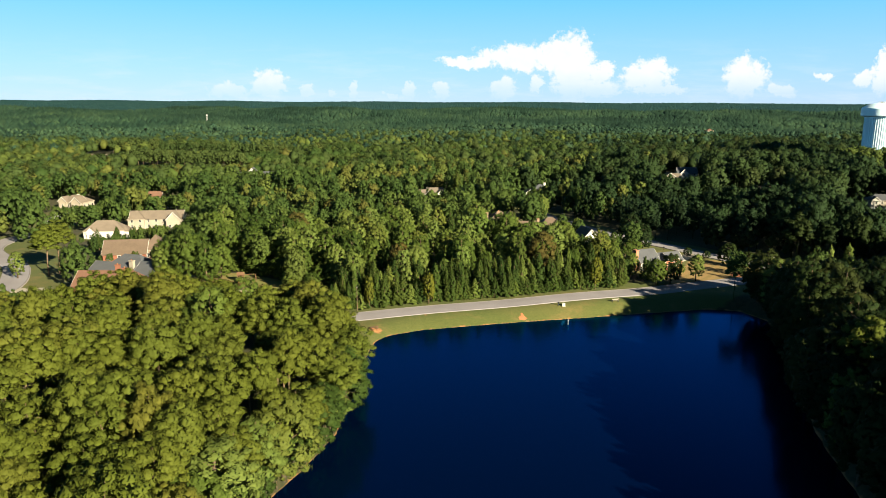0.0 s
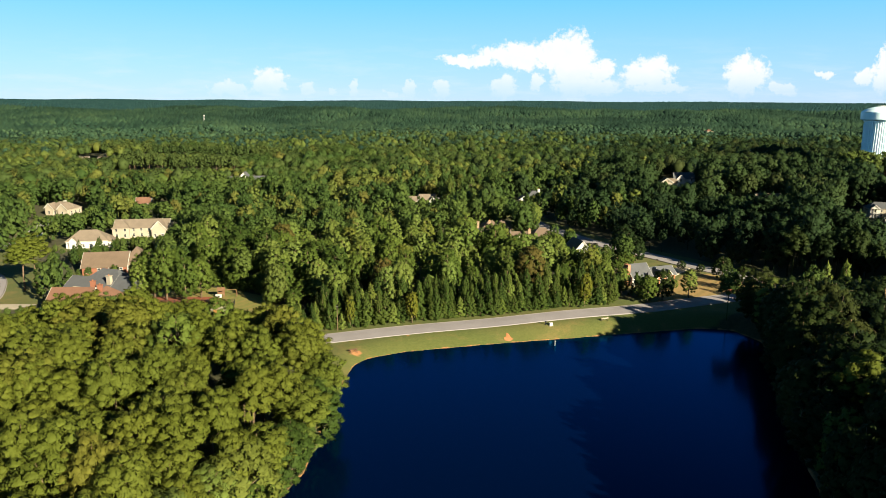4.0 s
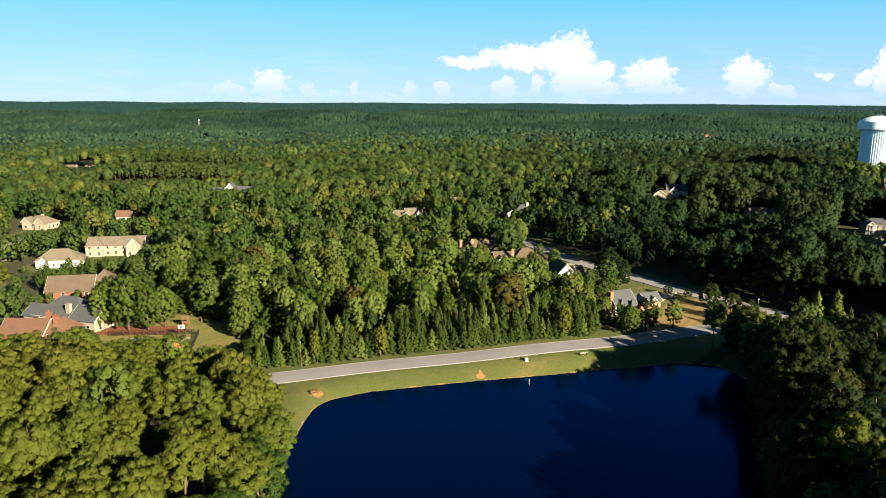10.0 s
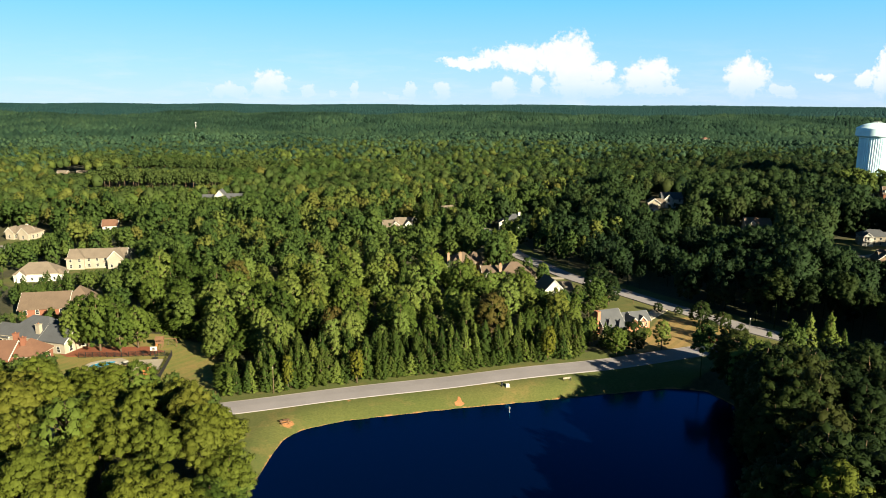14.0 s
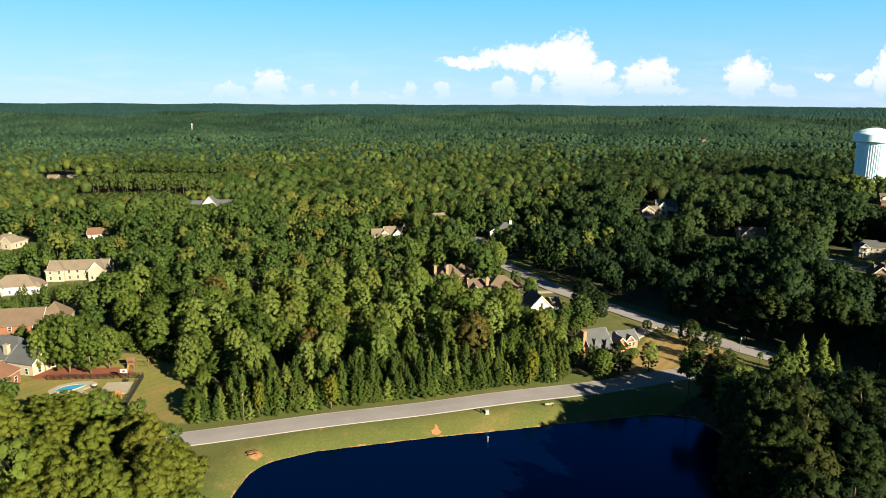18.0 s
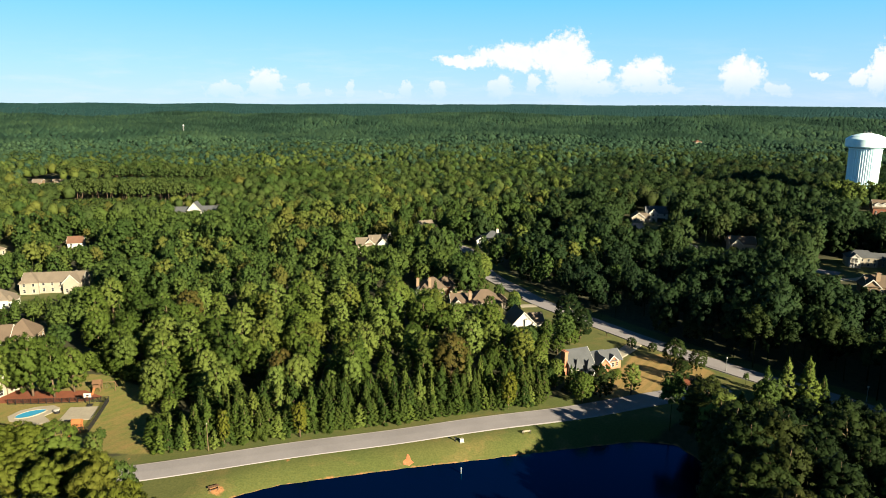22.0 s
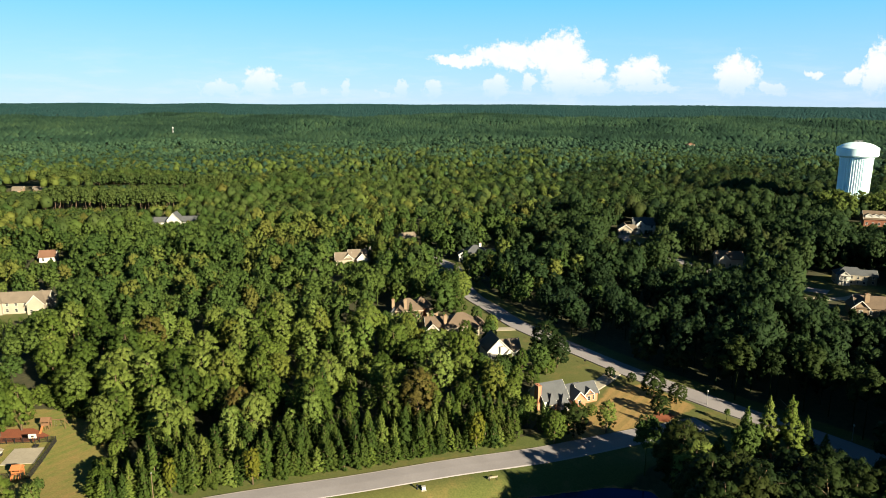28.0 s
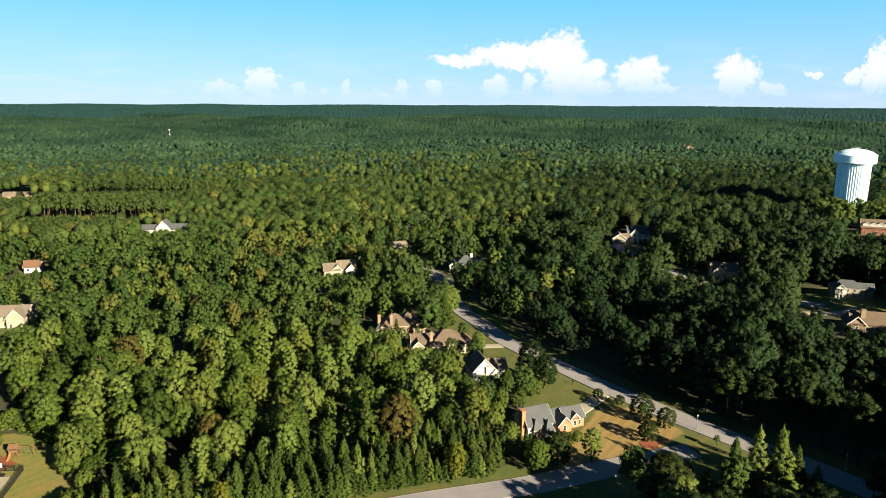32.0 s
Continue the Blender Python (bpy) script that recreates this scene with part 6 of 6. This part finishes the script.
def fence(pts, label, h=1.5):
    t = empty("fence", pose(pts[0][0], pts[0][1], height(*pts[0])), label, "fence", "garden fence")
    inv = t.matrix_world.inverted()
    bar = Shape().box(-0.025, -0.025, 0.03, 0.025, 0.025, h + 0.06).mesh("bar", IRON)
    pm = Shape().box(-0.05, -0.05, -0.2, 0.05, 0.05, h + 0.1).mesh("post", IRON)
    for a, b in zip(pts, pts[1:]):
        L = math.dist(a, b)
        n = max(1, round(L / 2.0))
        ang = math.degrees(math.atan2(b[1] - a[1], b[0] - a[0]))
        for i in range(n):
            x, y = a[0] + (b[0] - a[0]) * i / n, a[1] + (b[1] - a[1]) * i / n
            x2, y2 = a[0] + (b[0] - a[0]) * (i + 1) / n, a[1] + (b[1] - a[1]) * (i + 1) / n
            z, z2 = height(x, y), height(x2, y2)
            part("post", pm, t, inv @ pose(x, y, z))
            for zz in (0.15, h):
                part("rail", Shape().tube([(x, y, z + zz), (x2, y2, z2 + zz)], [0.035, 0.035], 4).mesh("rail", IRON), t, inv)
            for q in range(8):
                u = (q + 0.5) / 8
                part("bar", bar, t, inv @ pose(x + (x2 - x) * u, y + (y2 - y) * u, z + (z2 - z) * u))


fence([(-86, 208.5), (-74, 209), (-60, 210.2), (-56.5, 192.5), (-67, 191.5), (-78, 191.2)], "black iron garden fence round pool and court")

hoop = empty("basketball_hoop", pose(-63.6, 206.6, height(-63.6, 206.6) + 0.14, 0, 0, 5), "free-standing basketball hoop with a white backboard", "basketball hoop")
part("pole", Shape().tube([(0, 0.9, 0), (0, 0.7, 2.6), (0, 0.1, 3.2)], [0.09, 0.08, 0.07], 8).mesh("pole", IRON), hoop)
part("backboard", Shape().box(-0.95, -0.03, 2.75, 0.95, 0.03, 3.9).mesh("backboard", WHITE), hoop, label="white rectangular backboard")
part("target_square", Shape().box(-0.32, -0.05, 3.05, 0.32, -0.034, 3.5).mesh("target_square", IRON), hoop)
part("rim", Shape().tube([(0.23 * math.cos(a), -0.3 + 0.23 * math.sin(a), 3.0) for a in (2 * math.pi * k / 12 for k in range(13))], [0.025] * 13, 5).mesh("rim", ORANGE), hoop)
part("base", Shape().box(-0.6, 0.4, 0, 0.6, 1.5, 0.35).mesh("base", IRON), hoop)


def playset(x, y, turn, mat, label, swing):
    t = empty("playset", pose(x, y, height(x, y), 0, 0, turn), label, "playset", "play towers")
    for px in (-0.9, 0.9):
        for py in (-0.9, 0.9):
            part("post", Shape().box(px - 0.08, py - 0.08, -0.1, px + 0.08, py + 0.08, 2.3).mesh("post", mat), t)
    part("deck", Shape().box(-1, -1, 1.2, 1, 1, 1.3).mesh("deck", mat), t)
    for sy in (-1.03, 0.98):
        part("side_panel", Shape().box(-1, sy, 1.3, 1, sy + 0.05, 1.9).mesh("side_panel", mat), t)
    part("canopy", Shape().add([(-1.2, -1.2, 2.3), (1.2, -1.2, 2.3), (1.2, 1.2, 2.3), (-1.2, 1.2, 2.3), (-1.2, 0, 3.2), (1.2, 0, 3.2)], [(0, 1, 5, 4), (2, 3, 4, 5), (1, 2, 5), (3, 0, 4)]).mesh("canopy", TIMBER if swing else mat), t)
    part("slide", Shape().add([(-0.9, -1.0, 1.25), (-0.3, -1.0, 1.25), (-0.3, -3.2, 0.1), (-0.9, -3.2, 0.1), (-0.9, -1.0, 1.15), (-0.3, -1.0, 1.15), (-0.3, -3.2, 0.0), (-0.9, -3.2, 0.0)], [(3, 2, 1, 0), (4, 5, 6, 7), (0, 4, 7, 3), (1, 2, 6, 5), (2, 3, 7, 6)]).mesh("slide", ORANGE), t)
    part("ladder", Shape().tube([(0.2, -1.0, 1.3), (0.2, -2.0, 0)], [0.05, 0.05], 4).tube([(0.8, -1.0, 1.3), (0.8, -2.0, 0)], [0.05, 0.05], 4).mesh("ladder", mat), t)
    if swing:
        part("swing_beam", Shape().tube([(1.0, 0, 2.3), (4.6, 0, 2.3)], [0.09, 0.09], 6).mesh("swing_beam", mat), t)
        for s_ in (-1, 1):
            part("swing_leg", Shape().tube([(4.6, 0, 2.35), (4.9, s_ * 1.3, -0.05)], [0.08, 0.08], 6).mesh("swing_leg", mat), t)
        for x0 in (2.2, 3.5):
            sw = part("swing", Shape().box(x0 - 0.25, -0.1, 0.5, x0 + 0.25, 0.1, 0.55).mesh("swing", IRON), t)
            part("chain", Shape().tube([(x0 - 0.22, 0, 0.55), (x0 - 0.22, 0, 2.3)], [0.015, 0.015], 3).tube([(x0 + 0.22, 0, 0.55), (x0 + 0.22, 0, 2.3)], [0.015, 0.015], 3).mesh("chain", STEEL), sw)


playset(-66.5, 217.6, 10, TIMBER, "brown timber play tower with swings at the lawn's edge", True)
playset(-59.6, 193.4, 5, ORANGE, "orange cedar play tower beside the court", False)

# ---- dead wood ----


def snag(x, y, h, label, mat, seed):
    r = random.Random(seed)
    t = empty("dead_tree", pose(x, y, height(x, y)), label, "dead tree")
    part("trunk", Shape().tube([(0, 0, -0.2), (0.1, 0, h * 0.5), (0.25, 0.1, h)], [h * 0.018, h * 0.012, 0.03], 7).mesh("trunk", mat), t)
    for k in range(12):
        z = h * r.uniform(0.35, 0.95)
        a = r.uniform(0, 6.28)
        l = h * r.uniform(0.08, 0.2)
        part("branch", Shape().tube([(0.1, 0, z), (l * 0.6 * math.cos(a), l * 0.6 * math.sin(a), z + l * 0.4), (l * math.cos(a), l * math.sin(a), z + l * 0.9)], [0.09, 0.06, 0.02], 4).mesh("branch", mat), t)


snag(85.0, 139.5, 8.5, "bare pale dead tree on the east bank", PALEBARK, 1)
rust = surface("rust_brown_leaves", (0.16, 0.055, 0.025), (0.26, 0.10, 0.045), 0.8, 2.0, 0.5)


def dead_pine(x, y, h):
    t = empty("dead_pine", pose(x, y, height(x, y)), "dead pine with rust-brown needles on the east bank", "dead tree")
    part("trunk", trunk_mesh("trunk", "oval", 4, PALEBARK), t, Matrix.Diagonal((h, h, h, 1)))
    part("crown", raw_mesh("crown", *crown_arrays("oval", 260, 0.03, 77, 0.3), rust), t, Matrix.Diagonal((h, h, h, 1)))


dead_pine(82.3, 140.8, 10)
dead_pine(-19.6, 122, 4.0)
